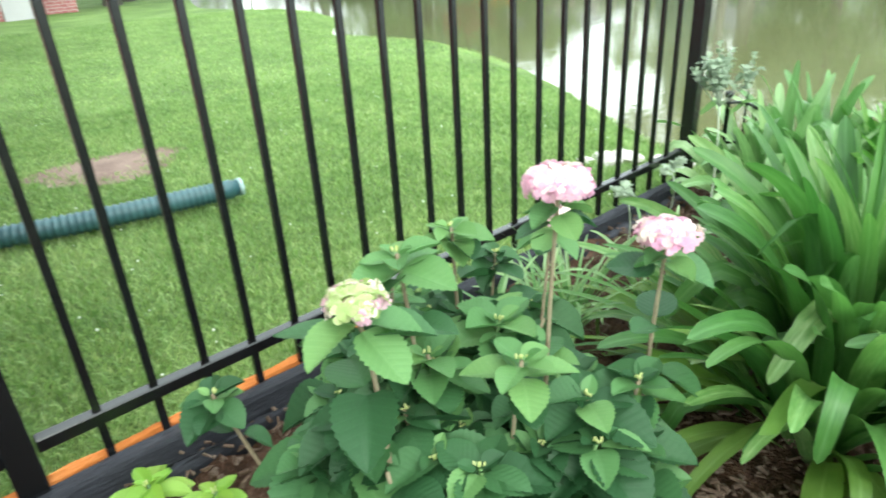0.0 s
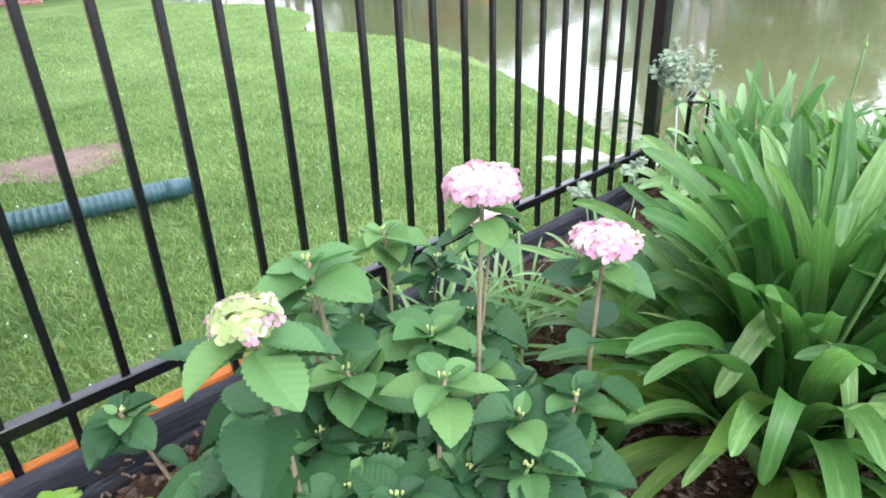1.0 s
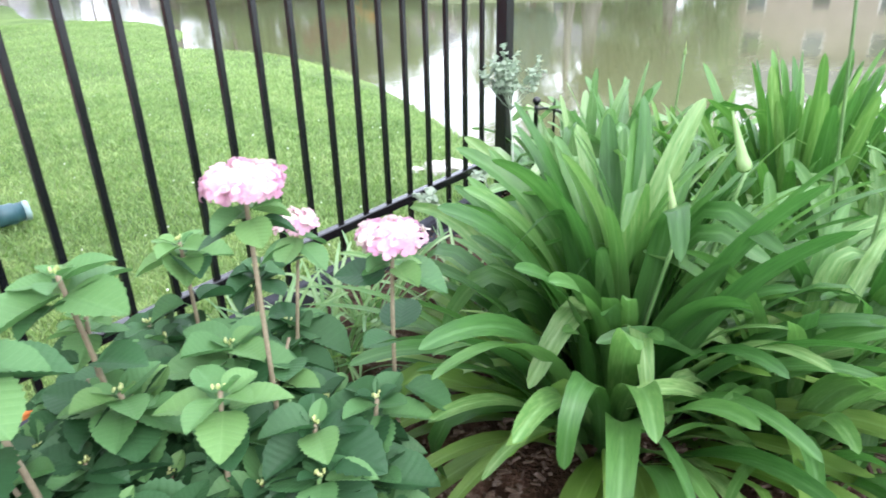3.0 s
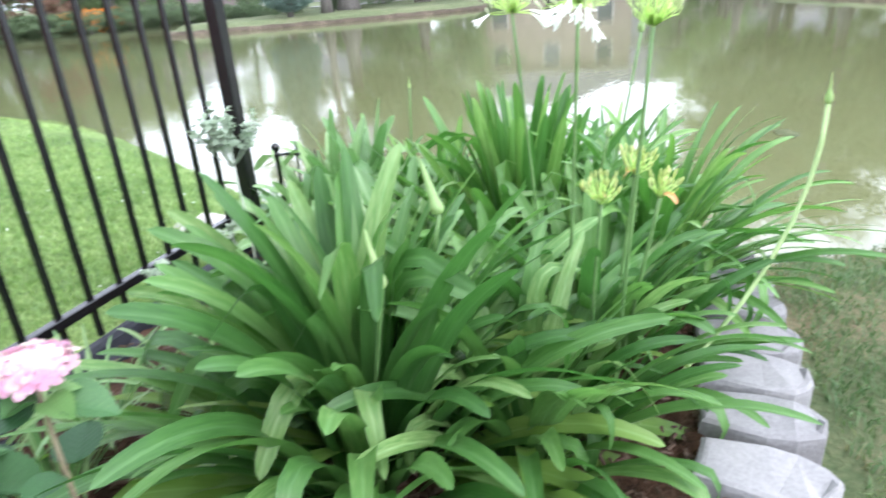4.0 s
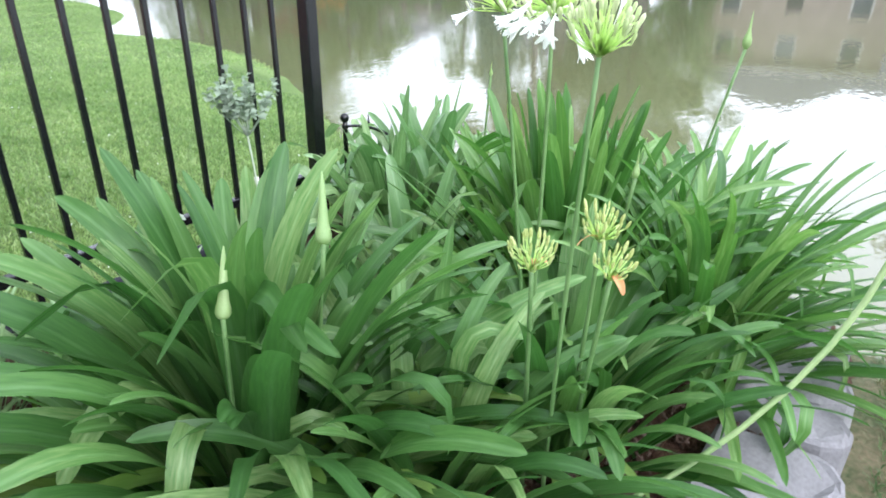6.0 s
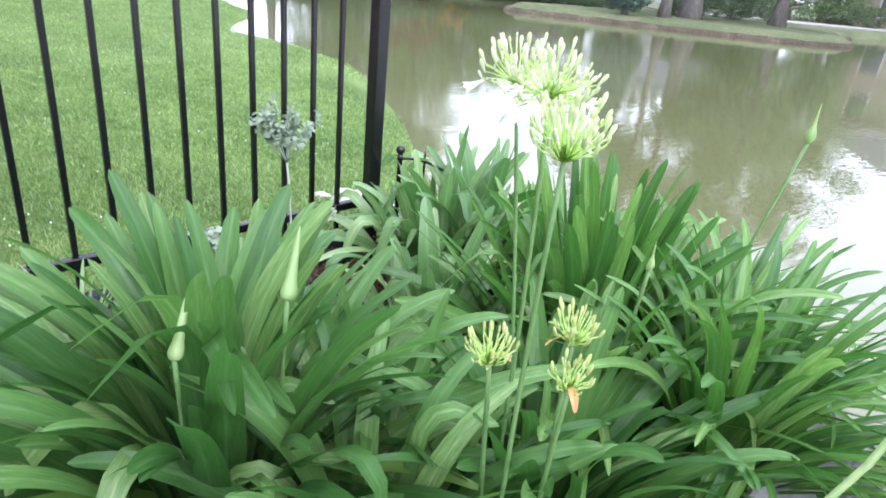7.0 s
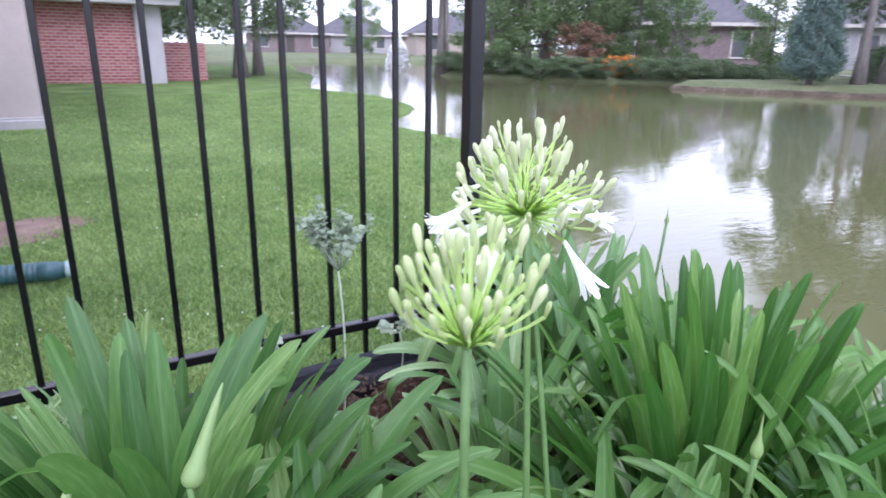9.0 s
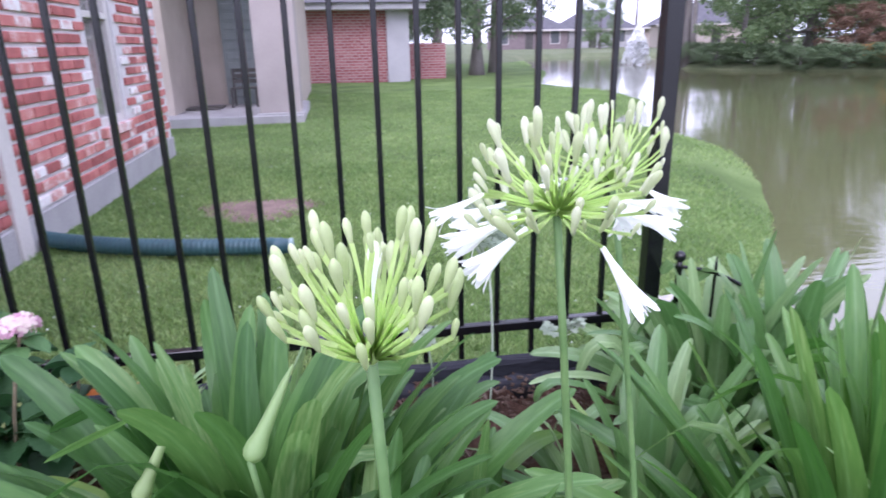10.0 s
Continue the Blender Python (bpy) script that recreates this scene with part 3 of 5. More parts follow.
def edging_block(seed):
    """A pale worn block: rounded outer end, chipped rim, uneven faces."""
    g = random.Random(seed)
    bm = bmesh.new()
    out = [(-0.07, 0.14), (-0.085, 0.0), (-0.08, -0.06), (-0.055, -0.1), (-0.02, -0.12), (0.02, -0.12), (0.055, -0.1), (0.08, -0.06), (0.085, 0.0), (0.07, 0.14)]
    lo = [bm.verts.new((x * g.uniform(0.94, 1.03) + g.uniform(-0.004, 0.004), y + g.uniform(-0.009, 0.009), 0)) for x, y in out]
    bm.faces.new(lo)
    r = bmesh.ops.extrude_face_region(bm, geom=bm.faces[:])
    tilt = g.uniform(-0.012, 0.012)
    for v in r["geom"]:
        if isinstance(v, bmesh.types.BMVert):
            v.co.z += 0.15 + tilt * v.co.y / 0.12 + g.uniform(-0.004, 0.004)
            v.co.x, v.co.y = v.co.x * 0.95, v.co.y * 0.97
    bmesh.ops.recalc_face_normals(bm, faces=bm.faces[:])
    es = [e for e in bm.edges if e.verts[0].co.z > 0.1 and e.verts[1].co.z > 0.1]
    bmesh.ops.bevel(bm, geom=es, offset=0.02, segments=3, affect="EDGES", profile=0.6)
    bmesh.ops.triangulate(bm, faces=[f for f in bm.faces if len(f.verts) > 4])
    bmesh.ops.subdivide_edges(bm, edges=[e for e in bm.edges if e.calc_length() > 0.05], cuts=1)
    for v in bm.verts:
        v.co += v.normal * g.uniform(-0.0012, 0.0012)
    me = bpy.data.meshes.new("edging_block")
    bm.to_mesh(me)
    bm.free()
    me.materials.append(M_STONE)
    return me


for i, (x, y, a) in enumerate([(0.22, -1.68, 35), (0.06, -1.75, 14), (-0.11, -1.765, 3), (-0.285, -1.77, 0), (-0.46, -1.775, -2), (-0.635, -1.77, -4), (-0.81, -1.755, -6), (-0.985, -1.74, -5), (-1.16, -1.73, -3), (-1.335, -1.725, 0), (-1.51, -1.73, 2), (-1.69, -1.74, 3)]):
    ob = new("edging_block", edging_block(300 + i))
    ob.matrix_basis = pose(x, y, LAWN - 0.012, rnd.uniform(-4, 4), rnd.uniform(-3, 3), a + rnd.uniform(-6, 6))
    tagged(ob, "pale grey rounded concrete edging block round the bed", "edging block", "edging blocks of the bed")


M_PALE_STONE = noisy("limestone", [(0.25, (0.32, 0.3, 0.26)), (0.5, (0.45, 0.43, 0.39)), (0.75, (0.58, 0.57, 0.54))], 12, 90, 0.85, 0.5, 0.006, 0.3)


def shore_stones():
    """Flat pale stones laid along the water's edge."""
    for x, y, a, L in [(0.79, -2.63, -64, 0.3), (0.93, -2.95, -66, 0.38), (1.09, -3.32, -66, 0.4), (1.26, -3.7, -66, 0.38)]:
        bm = boxed(-L / 2, L / 2, -0.05, 0.05, -0.06, 0.006, 0.02, 3)
        for v in bm.verts:
            v.co += Vector((rnd.uniform(-1, 1), rnd.uniform(-1, 1), rnd.uniform(-1, 1))) * 0.01
        me = bpy.data.meshes.new("shore_stone")
        bm.to_mesh(me)
        bm.free()
        me.materials.append(M_PALE_STONE)
        ob = new("shore_stone", me)
        ob.matrix_basis = pose(x, y, LAWN - 0.052, rnd.uniform(-4, 4), 3, a)
        tagged(ob, "flat pale stone at the water's edge", "stone", "stones along the shore")


shore_stones()


def pale_rocks():
    """A few pale rocks lying in the grass behind the fence's end."""
    g = random.Random(91)
    for x, y, r in [(0.3, 0.55, 0.075), (0.42, 0.5, 0.085), (0.38, 0.64, 0.06), (0.5, 0.36, 0.07), (0.26, 0.66, 0.05), (0.47, 0.6, 0.055), (0.52, 0.25, 0.05)]:
        bm = bmesh.new()
        bmesh.ops.create_icosphere(bm, subdivisions=2, radius=r * 0.85)
        for v in bm.verts:
            v.co = Vector((v.co.x * 1.25, v.co.y, v.co.z * 0.6)) * g.uniform(0.86, 1.1)
        me = bpy.data.meshes.new("rock")
        bm.to_mesh(me)
        bm.free()
        me.materials.append(M_PALE_STONE)
        ob = new("rock", me)
        ob.matrix_basis = pose(x, y, LAWN + r * 0.12, g.uniform(-12, 12), g.uniform(-12, 12), g.uniform(0, 180))
        tagged(ob, "pale grey rock lying in the grass behind the fence", "rock", "pale rocks behind the fence")


pale_rocks()

dbv = [(0.11 * (1 + 0.25 * math.sin(3 * a)) * math.cos(a), 0.07 * (1 + 0.2 * math.sin(5 * a)) * math.sin(a), 0.003) for a in [2 * math.pi * i / 20 for i in range(20)]]
dbv += [(x * 0.8, y * 0.8, 0.014 + 0.004 * math.sin(30 * x)) for x, y, z in dbv]
debris = new("floating_debris", mesh_of("floating_debris", dbv, [(i, (i + 1) % 20, 20 + (i + 1) % 20, 20 + i) for i in range(20)] + [tuple(range(20, 40))], M_WORN))
debris.matrix_basis = pose(2.97, -2.49, WATER, 0, 0, 30)
tagged(debris, "pale scrap of debris floating on the pond", "debris")


def clover_heads(n=170):
    """Tiny white blossoms scattered in the lawn."""
    vs, fs = [], []
    for _ in range(n):
        x, y = rnd.uniform(-3.2, 1.2), 0.15 + 4.2 * rnd.random() ** 1.3
        if math.hypot(x + 1.48, y - 2.75) < 0.5 or x < -2.5 and y > 1:
            continue
        z = float(ground_height(np.array([x]), np.array([y]))[0][0])
        if z < -0.1:
            continue
        o, r = len(vs), rnd.uniform(0.003, 0.0055)
        z += rnd.uniform(0.02, 0.045)
        vs += [(x + r, y, z), (x, y + r, z), (x - r, y, z), (x, y - r, z), (x, y, z + r * 1.2), (x, y, z - r)]
        fs += [tuple(o + i for i in q) for q in ((0, 1, 4), (1, 2, 4), (2, 3, 4), (3, 0, 4), (1, 0, 5), (2, 1, 5), (3, 2, 5), (0, 3, 5))]
    return mesh_of("clover", vs, fs, M_PETAL)


tagged(new("clover", clover_heads()), "tiny white clover blossoms dotting the lawn", "clover", kind="stuff")

# ---- strap leaves ----


def strap_leaf(name, length, width, a0, a1, power, mat, fold=0.25, twist=0.0, seg=14, kink=None):
    """One arching strap leaf, rooted at the origin and leaning to +x; a0 and a1 are its angles from upright at root and tip."""
    vs, fs = [], []
    x = z = 0.0
    last = 0.0
    for i in range(seg + 1):
        s = 1 - (1 - i / seg) ** 1.5
        a = radians(a0 + (a1 - a0) * s ** power)
        if kink and s > kink:
            a += radians(95) * min(1, (s - kink) / 0.14)
        if i:
            x += math.sin(a) * length * (s - last)
            z += math.cos(a) * length * (s - last)
        last = s
        w = width / 2 * (0.55 + 0.45 * min(1, s / 0.45) ** 0.8) * (1 - 0.6 * max(0.0, (s - 0.45) / 0.55) ** 1.8) * (1 if s < 0.94 else math.sqrt(max(0.01, 1 - ((s - 0.94) / 0.06) ** 2)))
        n = Vector((-math.cos(a), 0, math.sin(a)))
        tw = radians(twist * s)
        for u in (-1, -0.45, 0, 0.45, 1):
            lift = w * fold * (abs(u) ** 1.4) * (1 - 0.5 * s)
            vs.append(Vector((x, u * w * math.cos(tw), z)) + n * (lift + u * w * math.sin(tw)))
    for i in range(seg):
        for k in range(4):
            fs.append((i * 5 + k, i * 5 + k + 1, (i + 1) * 5 + k + 1, (i + 1) * 5 + k))
    return mesh_of(name, vs, fs, mat)


def leaf_set(mat, width, count, seed, kinked=True, bent=6, spread=1.0):
    """Variants from upright inner leaves to drooping outer ones."""
    g = random.Random(seed)
    out = []
    for i in range(count):
        t = i / (count - 1)
        a0 = (3 + 41 * t) * spread + g.uniform(-4, 4)
        a1 = (36 + 72 * t) * spread + g.uniform(-26, 26)
        kink = g.uniform(0.6, 0.8) if kinked and i % bent == 2 else None
        out.append((t, strap_leaf("leaf", 1.0, width * g.uniform(0.85, 1.15), a0, a1, g.uniform(1.7, 3.4) - t * 0.4, mat, g.uniform(0.2, 0.55), g.uniform(-50, 50), kink=kink)))
    return out


AGA_LEAVES = leaf_set(M_AGA, 0.084, 28, 21, True, 7)
AGA_VIVID = leaf_set(M_AGA_VIVID, 0.07, 24, 26, True, 5, 0.92)
AGA_NARROW = leaf_set(M_AGA_VIVID, 0.05, 22, 27, True, 9, 1.08)
AGA_PALE = leaf_set(M_AGA_BLUE, 0.105, 18, 22, True, 3)
LIME_LEAVES = leaf_set(M_AGA_LIME, 0.075, 6, 25)
RIM_LEAVES = [(1.0, strap_leaf("leaf", 1.0, 0.092, a0, a1, p, M_AGA_OLD, 0.3, tw, kink=k)) for a0, a1, p, tw, k in ((48, 118, 1.8, 30, None), (55, 128, 1.6, -25, None), (62, 120, 1.5, 15, None), (50, 96, 2.2, -35, 0.72), (66, 132, 1.4, 10, None))]
DRY_LEAVES = leaf_set(M_DRY, 0.06, 4, 23, False)
THIN_LEAVES = leaf_set(M_AGA_BLUE, 0.04, 8, 24, False)


def strap_clump(name, x, y, z, n, length, leaves, label, category, radius=0.09, inner=0.0, group="", dry=0, seed=1, lean=(0, 0), heart=1.1, rim=0):
    """A clump of strap leaves: upright in the heart, arching towards the rim."""
    g = random.Random(seed)
    ob = thing(name, x, y, z, label, category, group)
    for i in range(n + rim):
        t = min(0.999, 0.8 + 0.2 * g.random() if i >= n else inner + (1 - inner) * ((i + 0.5) / n) ** heart + g.uniform(-0.06, 0.06))
        t = max(0, t)
        k = min(len(leaves) - 1, int(t * len(leaves)))
        az = math.degrees(i * 2.39996) + g.uniform(-25, 25)
        r = radius * math.sqrt(t) * g.uniform(0.5, 1.1)
        L = length * g.uniform(0.72, 1.12) * (1.0 - 0.12 * t)
        blade = g.choice(RIM_LEAVES)[1] if i >= n else leaves[k][1]
        m = pose(r * math.cos(radians(az)), r * math.sin(radians(az)), -0.01, lean[0] + g.uniform(-6, 6), lean[1] + g.uniform(-6, 6), 0) @ pose(0, 0, 0, 0, 0, az + g.uniform(-15, 15)) @ Matrix.Diagonal((L, L * g.uniform(0.85, 1.15), L, 1))
        child("leaf", blade, ob, m)
    for i in range(dry * 2):
        az = g.uniform(0, 360)
        L = length * g.uniform(0.6, 0.95)
        child("leaf", LIME_LEAVES[g.choice((3, 4, 5))][1], ob, pose(0, 0, 0, 0, 4, az) @ Matrix.Diagonal((L, L, L, 1)), "yellow-green arching leaf")
    for i in range(dry // 6):
        az = g.uniform(0, 360)
        L = length * g.uniform(0.6, 0.9)
        child("dry_leaf", DRY_LEAVES[3][1], ob, pose(0, 0, 0, 0, 24, az) @ Matrix.Diagonal((L, L, L, 1)), "yellowed dying leaf")
    return ob


AGA = "agapanthus clumps"
clump_front = strap_clump("agapanthus", -1.07, -0.96, 0.02, 195, 0.66, AGA_LEAVES, "large agapanthus clump of arching green strap leaves", "plant", 0.17, 0.0, AGA, 6, 41, heart=1.5, rim=58)
strap_clump("agapanthus", -0.96, -1.26, 0.0, 95, 0.56, AGA_LEAVES, "agapanthus clump crowding against a larger one", "plant", 0.12, 0.12, AGA, 3, 40)
clump_back = strap_clump("agapanthus", -0.1, -1.12, 0.0, 210, 0.65, AGA_VIVID, "tall dense agapanthus clump beside the pond", "plant", 0.22, 0.0, AGA, 2, 32, heart=1.3)
strap_clump("agapanthus", -0.1, -1.5, 0.0, 190, 0.64, AGA_NARROW, "agapanthus clump spilling over the edging blocks", "plant", 0.16, 0.12, AGA, 0, 33, (8, 4))
clump_mid = strap_clump("agapanthus", -0.62, -1.36, 0.0, 125, 0.53, AGA_LEAVES, "agapanthus clump with several green flower stalks", "plant", 0.16, 0.06, AGA, 4, 34)
clump_post = strap_clump("agapanthus", 0.05, -0.36, 0.0, 70, 0.54, AGA_PALE, "low pale-leaved agapanthus clump by the fence post", "plant", 0.18, 0.02, AGA, 0, 35)
strap_clump("agapanthus", -0.35, -0.78, 0.0, 60, 0.46, AGA_PALE, "pale-leaved agapanthus clump behind the flower stalks", "plant", 0.16, 0.08, AGA, 3, 36)
strap_clump("agapanthus", 0.28, -0.72, -0.03, 80, 0.5, AGA_VIVID, "agapanthus clump leaning out over the water", "plant", 0.14, 0.05, AGA, 0, 37)
strap_clump("agapanthus", 0.24, -1.34, -0.05, 150, 0.6, AGA_NARROW, "agapanthus clump leaning out over the water", "plant", 0.14, 0.1, AGA, 0, 38)
strap_clump("agapanthus", -0.78, -1.02, 0.0, 60, 0.46, AGA_LEAVES, "agapanthus tuft between larger clumps", "plant", 0.12, 0.1, AGA, 1, 39)
strap_clump("agapanthus", 0.2, -0.44, -0.02, 50, 0.56, AGA_PALE, "pale-leaved agapanthus tuft hiding a low iron fence", "plant", 0.12, 0.02, AGA, 0, 41)
for i, (x, y) in enumerate([(-1.12, -0.3), (-1.32, -0.36), (-0.98, -0.5), (-1.45, -0.28)]):
    strap_clump("liriope", x, y, 0.02, 34, 0.34, THIN_LEAVES, "small tuft of thin striped grassy leaves", "plant", 0.04, 0.25, "grassy tufts by the fence", 0, 50 + i)

# ---- agapanthus flowers ----


def lathe(name, profile, mat, sides=8):
    vs, fs = [], []
    for z, r in profile:
        for k in range(sides):
            a = 2 * math.pi * k / sides
            vs.append((r * math.cos(a), r * math.sin(a), z))
    for i in range(len(profile) - 1):
        for k in range(sides):
            j = (k + 1) % sides
            fs.append((i * sides + k, i * sides + j, (i + 1) * sides + j, (i + 1) * sides + k))
    fs += [tuple(range(sides))[::-1], tuple(range((len(profile) - 1) * sides, len(profile) * sides))]
    return mesh_of(name, vs, fs, mat)


BUD = lathe("bud", [(0, 0.06), (0.15, 0.1), (0.4, 0.15), (0.62, 0.19), (0.82, 0.175), (0.95, 0.1), (1.0, 0.03)], M_BUD, 8)
BUD_WHITE = lathe("bud", [(0, 0.07), (0.15, 0.1), (0.4, 0.135), (0.64, 0.185), (0.84, 0.17), (0.95, 0.1), (1.0, 0.03)], M_BUD_WHITE, 8)
BUD_YOUNG = lathe("bud", [(0, 0.07), (0.2, 0.12), (0.5, 0.17), (0.8, 0.14), (0.95, 0.07), (1.0, 0.02)], M_BUD_SMALL, 7)
KNOB = lathe("receptacle", [(-0.8, 0.55), (-0.3, 0.85), (0.2, 0.95), (0.6, 0.7), (0.8, 0.3)], M_PEDICEL, 9)


def trumpet():
    """An open white flower: a tube that flares into six recurved petals, with stamens."""
    vs, fs = [], []
    for p in range(6):
        az = p * math.pi / 3
        ca, sa = math.cos(az), math.sin(az)
        o = len(vs)
        rows = [(0.0, 0.045, 0.04), (0.2, 0.06, 0.05), (0.45, 0.105, 0.085), (0.66, 0.17, 0.12), (0.84, 0.27 + 0.03 * (p % 2), 0.125), (0.95, 0.36 + 0.05 * (p % 3), 0.07), (0.98, 0.41 + 0.06 * (p % 3), 0.015)]
        for zz, r, w in rows:
            for u in (-1, 0, 1):
                rr = r - 0.03 * (u == 0) * (zz > 0.5)
                vs.append((rr * ca - u * w * sa, rr * sa + u * w * ca, zz))
        for i in range(len(rows) - 1):
            for k in range(2):
                fs.append((o + i * 3 + k, o + i * 3 + k + 1, o + (i + 1) * 3 + k + 1, o + (i + 1) * 3 + k))
    for p in range(6):
        az = p * math.pi / 3 + 0.4
        v, f = tube([(0, 0, 0.3), (0.06 * math.cos(az), 0.06 * math.sin(az), 0.7), (0.16 * math.cos(az), 0.16 * math.sin(az), 1.0)], [0.012, 0.012, 0.02], 4)
        o = len(vs)
        vs += v
        fs += [tuple(i + o for i in q) for q in f]
    return mesh_of("open_flower", vs, fs, M_PETAL)


TRUMPET = trumpet()


def bend_line(p0, p1, sag=(0, 0, 0), n=8):
    p0, p1, s = Vector(p0), Vector(p1), Vector(sag)
    return [p0.lerp(p1, i / n) + s * 4 * (i / n) * (1 - i / n) for i in range(n + 1)]


def aim(at, way, size, roll=0.0):
    q = Vector(way).normalized().to_track_quat("Z", "Y").to_matrix().to_4x4()
    return Matrix.Translation(at) @ q @ pose(0, 0, 0, 0, 0, roll) @ Matrix.Diagonal((*size, 1))


PEDICEL = mesh_of("pedicel", *tube([(0, 0, 0), (0.002, 0, 0.3), (0.0022, 0, 0.7), (0, 0, 1.0)], [0.0008, 0.0009, 0.001, 0.0014], 5), M_PEDICEL)


def pedicel(st, a, b_, roll):
    d = Vector(b_) - Vector(a)
    q = d.to_track_quat("Z", "Y").to_matrix().to_4x4()
    child("pedicel", PEDICEL, st, Matrix.Translation(a) @ q @ pose(0, 0, 0, 0, 0, roll) @ Matrix.Diagonal((1, 1, d.length, 1)))


def flower_stalk(owner, base, top, sag, n_bud, reach, bud, bud_len, n_open=0, spread=105, seed=1, thick=0.0037, open_side=None, spathe=False, label="", squash=1.0, rise=0.25, opens=()):
    """A leafless stalk with a round head of stalked buds and, lower down, some open flowers. Points are in the world."""
    g = random.Random(seed)
    off = owner.location
    base, top = Vector(base) - off, Vector(top) - off
    line = bend_line(base, top, sag)
    st = child("flower_stalk", tube_mesh("flower_stalk", line, [thick * (1.15 - 0.3 * i / 8) for i in range(9)], M_STALK, 8), owner, None, label)
    up = (line[-1] - line[-3]).normalized()
    sidev = up.orthogonal().normalized()
    oth = up.cross(sidev)
    child("receptacle", KNOB, st, aim(top, up, (thick * 1.2, thick * 1.2, thick * 1.2)))
    for i in range(n_bud):
        th = radians(spread) * math.sqrt((i + 0.5) / n_bud) * g.uniform(0.9, 1.08)
        ph = i * 2.39996 + g.uniform(-0.3, 0.3)
        d = up * math.cos(th) + (sidev * math.cos(ph) + oth * math.sin(ph)) * math.sin(th)
        r = reach * g.choice((0.72, 0.9, 1.0, 1.05)) * g.uniform(0.9, 1.08) * (1 if th < 1.0 else squash)
        tip = top + d * r + up * (rise * r)
        pedicel(st, top + d * thick * 1.2, tip, g.uniform(0, 360))
        way = d * 0.42 + up * (0.6 + rise)
        L = bud_len * g.choice((0.62, 0.8, 1.0, 1.2)) * g.uniform(0.88, 1.12)
        child("bud", bud, st, aim(tip - way.normalized() * 0.002, way + Vector((g.uniform(-0.16, 0.16), g.uniform(-0.16, 0.16), 0)), (L * 0.78, L * 0.78, L), g.uniform(0, 360)))
    for i in range(n_open):
        ph = (open_side if open_side is not None else 0) + g.uniform(-0.75, 0.75) + (math.pi if i % 3 == 2 else 0)
        d = Vector((math.cos(ph), math.sin(ph), g.uniform(-0.25, 0.12)))
        tip = top + d * reach * g.uniform(0.7, 0.95)
        pedicel(st, top, tip, g.uniform(0, 360))
        way = d + Vector((0, 0, -0.45 + g.uniform(-0.25, 0.1)))
        s = 0.046 * g.uniform(0.85, 1.1)
        child("open_flower", TRUMPET, st, aim(tip, way, (s * 0.6, s * 0.6, s), g.uniform(0, 360)), "open white trumpet flower")
    # open flowers set one by one: side, depth and height of the throat's base, then the way it hangs, its length and width
    R, A, U = Vector((0.987, -0.16, 0)), Vector((0.16, 0.987, 0)), Vector((0, 0, 1))
    for a, d_, h, wa, wd, wh, s, wide in opens:
        tip = top + R * a + A * d_ + U * h
        pedicel(st, top + (tip - top).normalized() * thick, tip, g.uniform(0, 360))
        child("open_flower", TRUMPET, st, aim(tip, R * wa + A * wd + U * wh, (s * wide, s * wide, s), g.uniform(0, 360)), "open white trumpet flower")
    if spathe:
        for k in range(2):
            a = g.uniform(0, 6.28)
            child("spathe", strap_leaf("spathe", 0.045, 0.012, 40, 150, 1.0, M_SPATHE, 0.4, 60, seg=6), st, Matrix.Translation(top) @ pose(0, 0, 0.004, 0, 0, math.degrees(a)), "dry orange-brown spathe")
    return st


BEAKED = lathe("closed_bud", [(0, 0.1), (0.05, 0.2), (0.15, 0.28), (0.28, 0.25), (0.42, 0.14), (0.56, 0.08), (0.76, 0.05), (1.0, 0.01)], M_CLOSED, 9)
CLOSED = lathe("closed_bud", [(0, 0.12), (0.03, 0.2), (0.08, 0.25), (0.16, 0.24), (0.26, 0.18), (0.5, 0.135), (0.8, 0.09), (1.0, 0.02)], M_CLOSED, 9)


def closed_stalk(owner, base, top, way, size, sag=(0, 0, 0), thick=0.0038, skin=M_STALK):
    """A stalk that ends in one long closed bud."""
    off = owner.location
    line = bend_line(Vector(base) - off, Vector(top) - off, sag)
    st = child("flower_stalk", tube_mesh("flower_stalk", line, [thick] * 9, skin, 7), owner)
    child("closed_bud", CLOSED if size > 0.1 else BEAKED, st, aim(Vector(top) - off, way, (size * 0.45, size * 0.45, size)), "pale green closed flower bud")
    return st


flower_stalk(clump_mid, (-0.72, -1.33, 0.05), (-0.768, -1.346, 0.915), (0.01, 0, 0), 66, 0.06, BUD_WHITE, 0.021, 0, 100, 61, rise=-0.02, opens=[
    (-0.052, 0.0, 0.014, -0.9, -0.1, -0.42, 0.042, 0.5), (-0.03, -0.012, 0.0, -1, -0.1, -0.42, 0.056, 0.5), (-0.024, 0.012, -0.002, -1, 0.35, -0.62, 0.056, 0.58), (-0.024, -0.02, -0.006, -1, -0.45, -0.7, 0.054, 0.6), (-0.034, 0.02, 0.002, -0.9, 0.6, -0.5, 0.05, 0.55),
    (0.042, 0.0, 0.0, 1, -0.1, -0.3, 0.046, 0.55), (0.05, 0.022, 0.002, 1, 0.4, -0.25, 0.046, 0.5), (0.03, -0.016, -0.022, 0.62, -0.2, -1, 0.058, 0.55), (0.036, 0.026, -0.004, 0.9, 0.7, -0.4, 0.046, 0.58)])
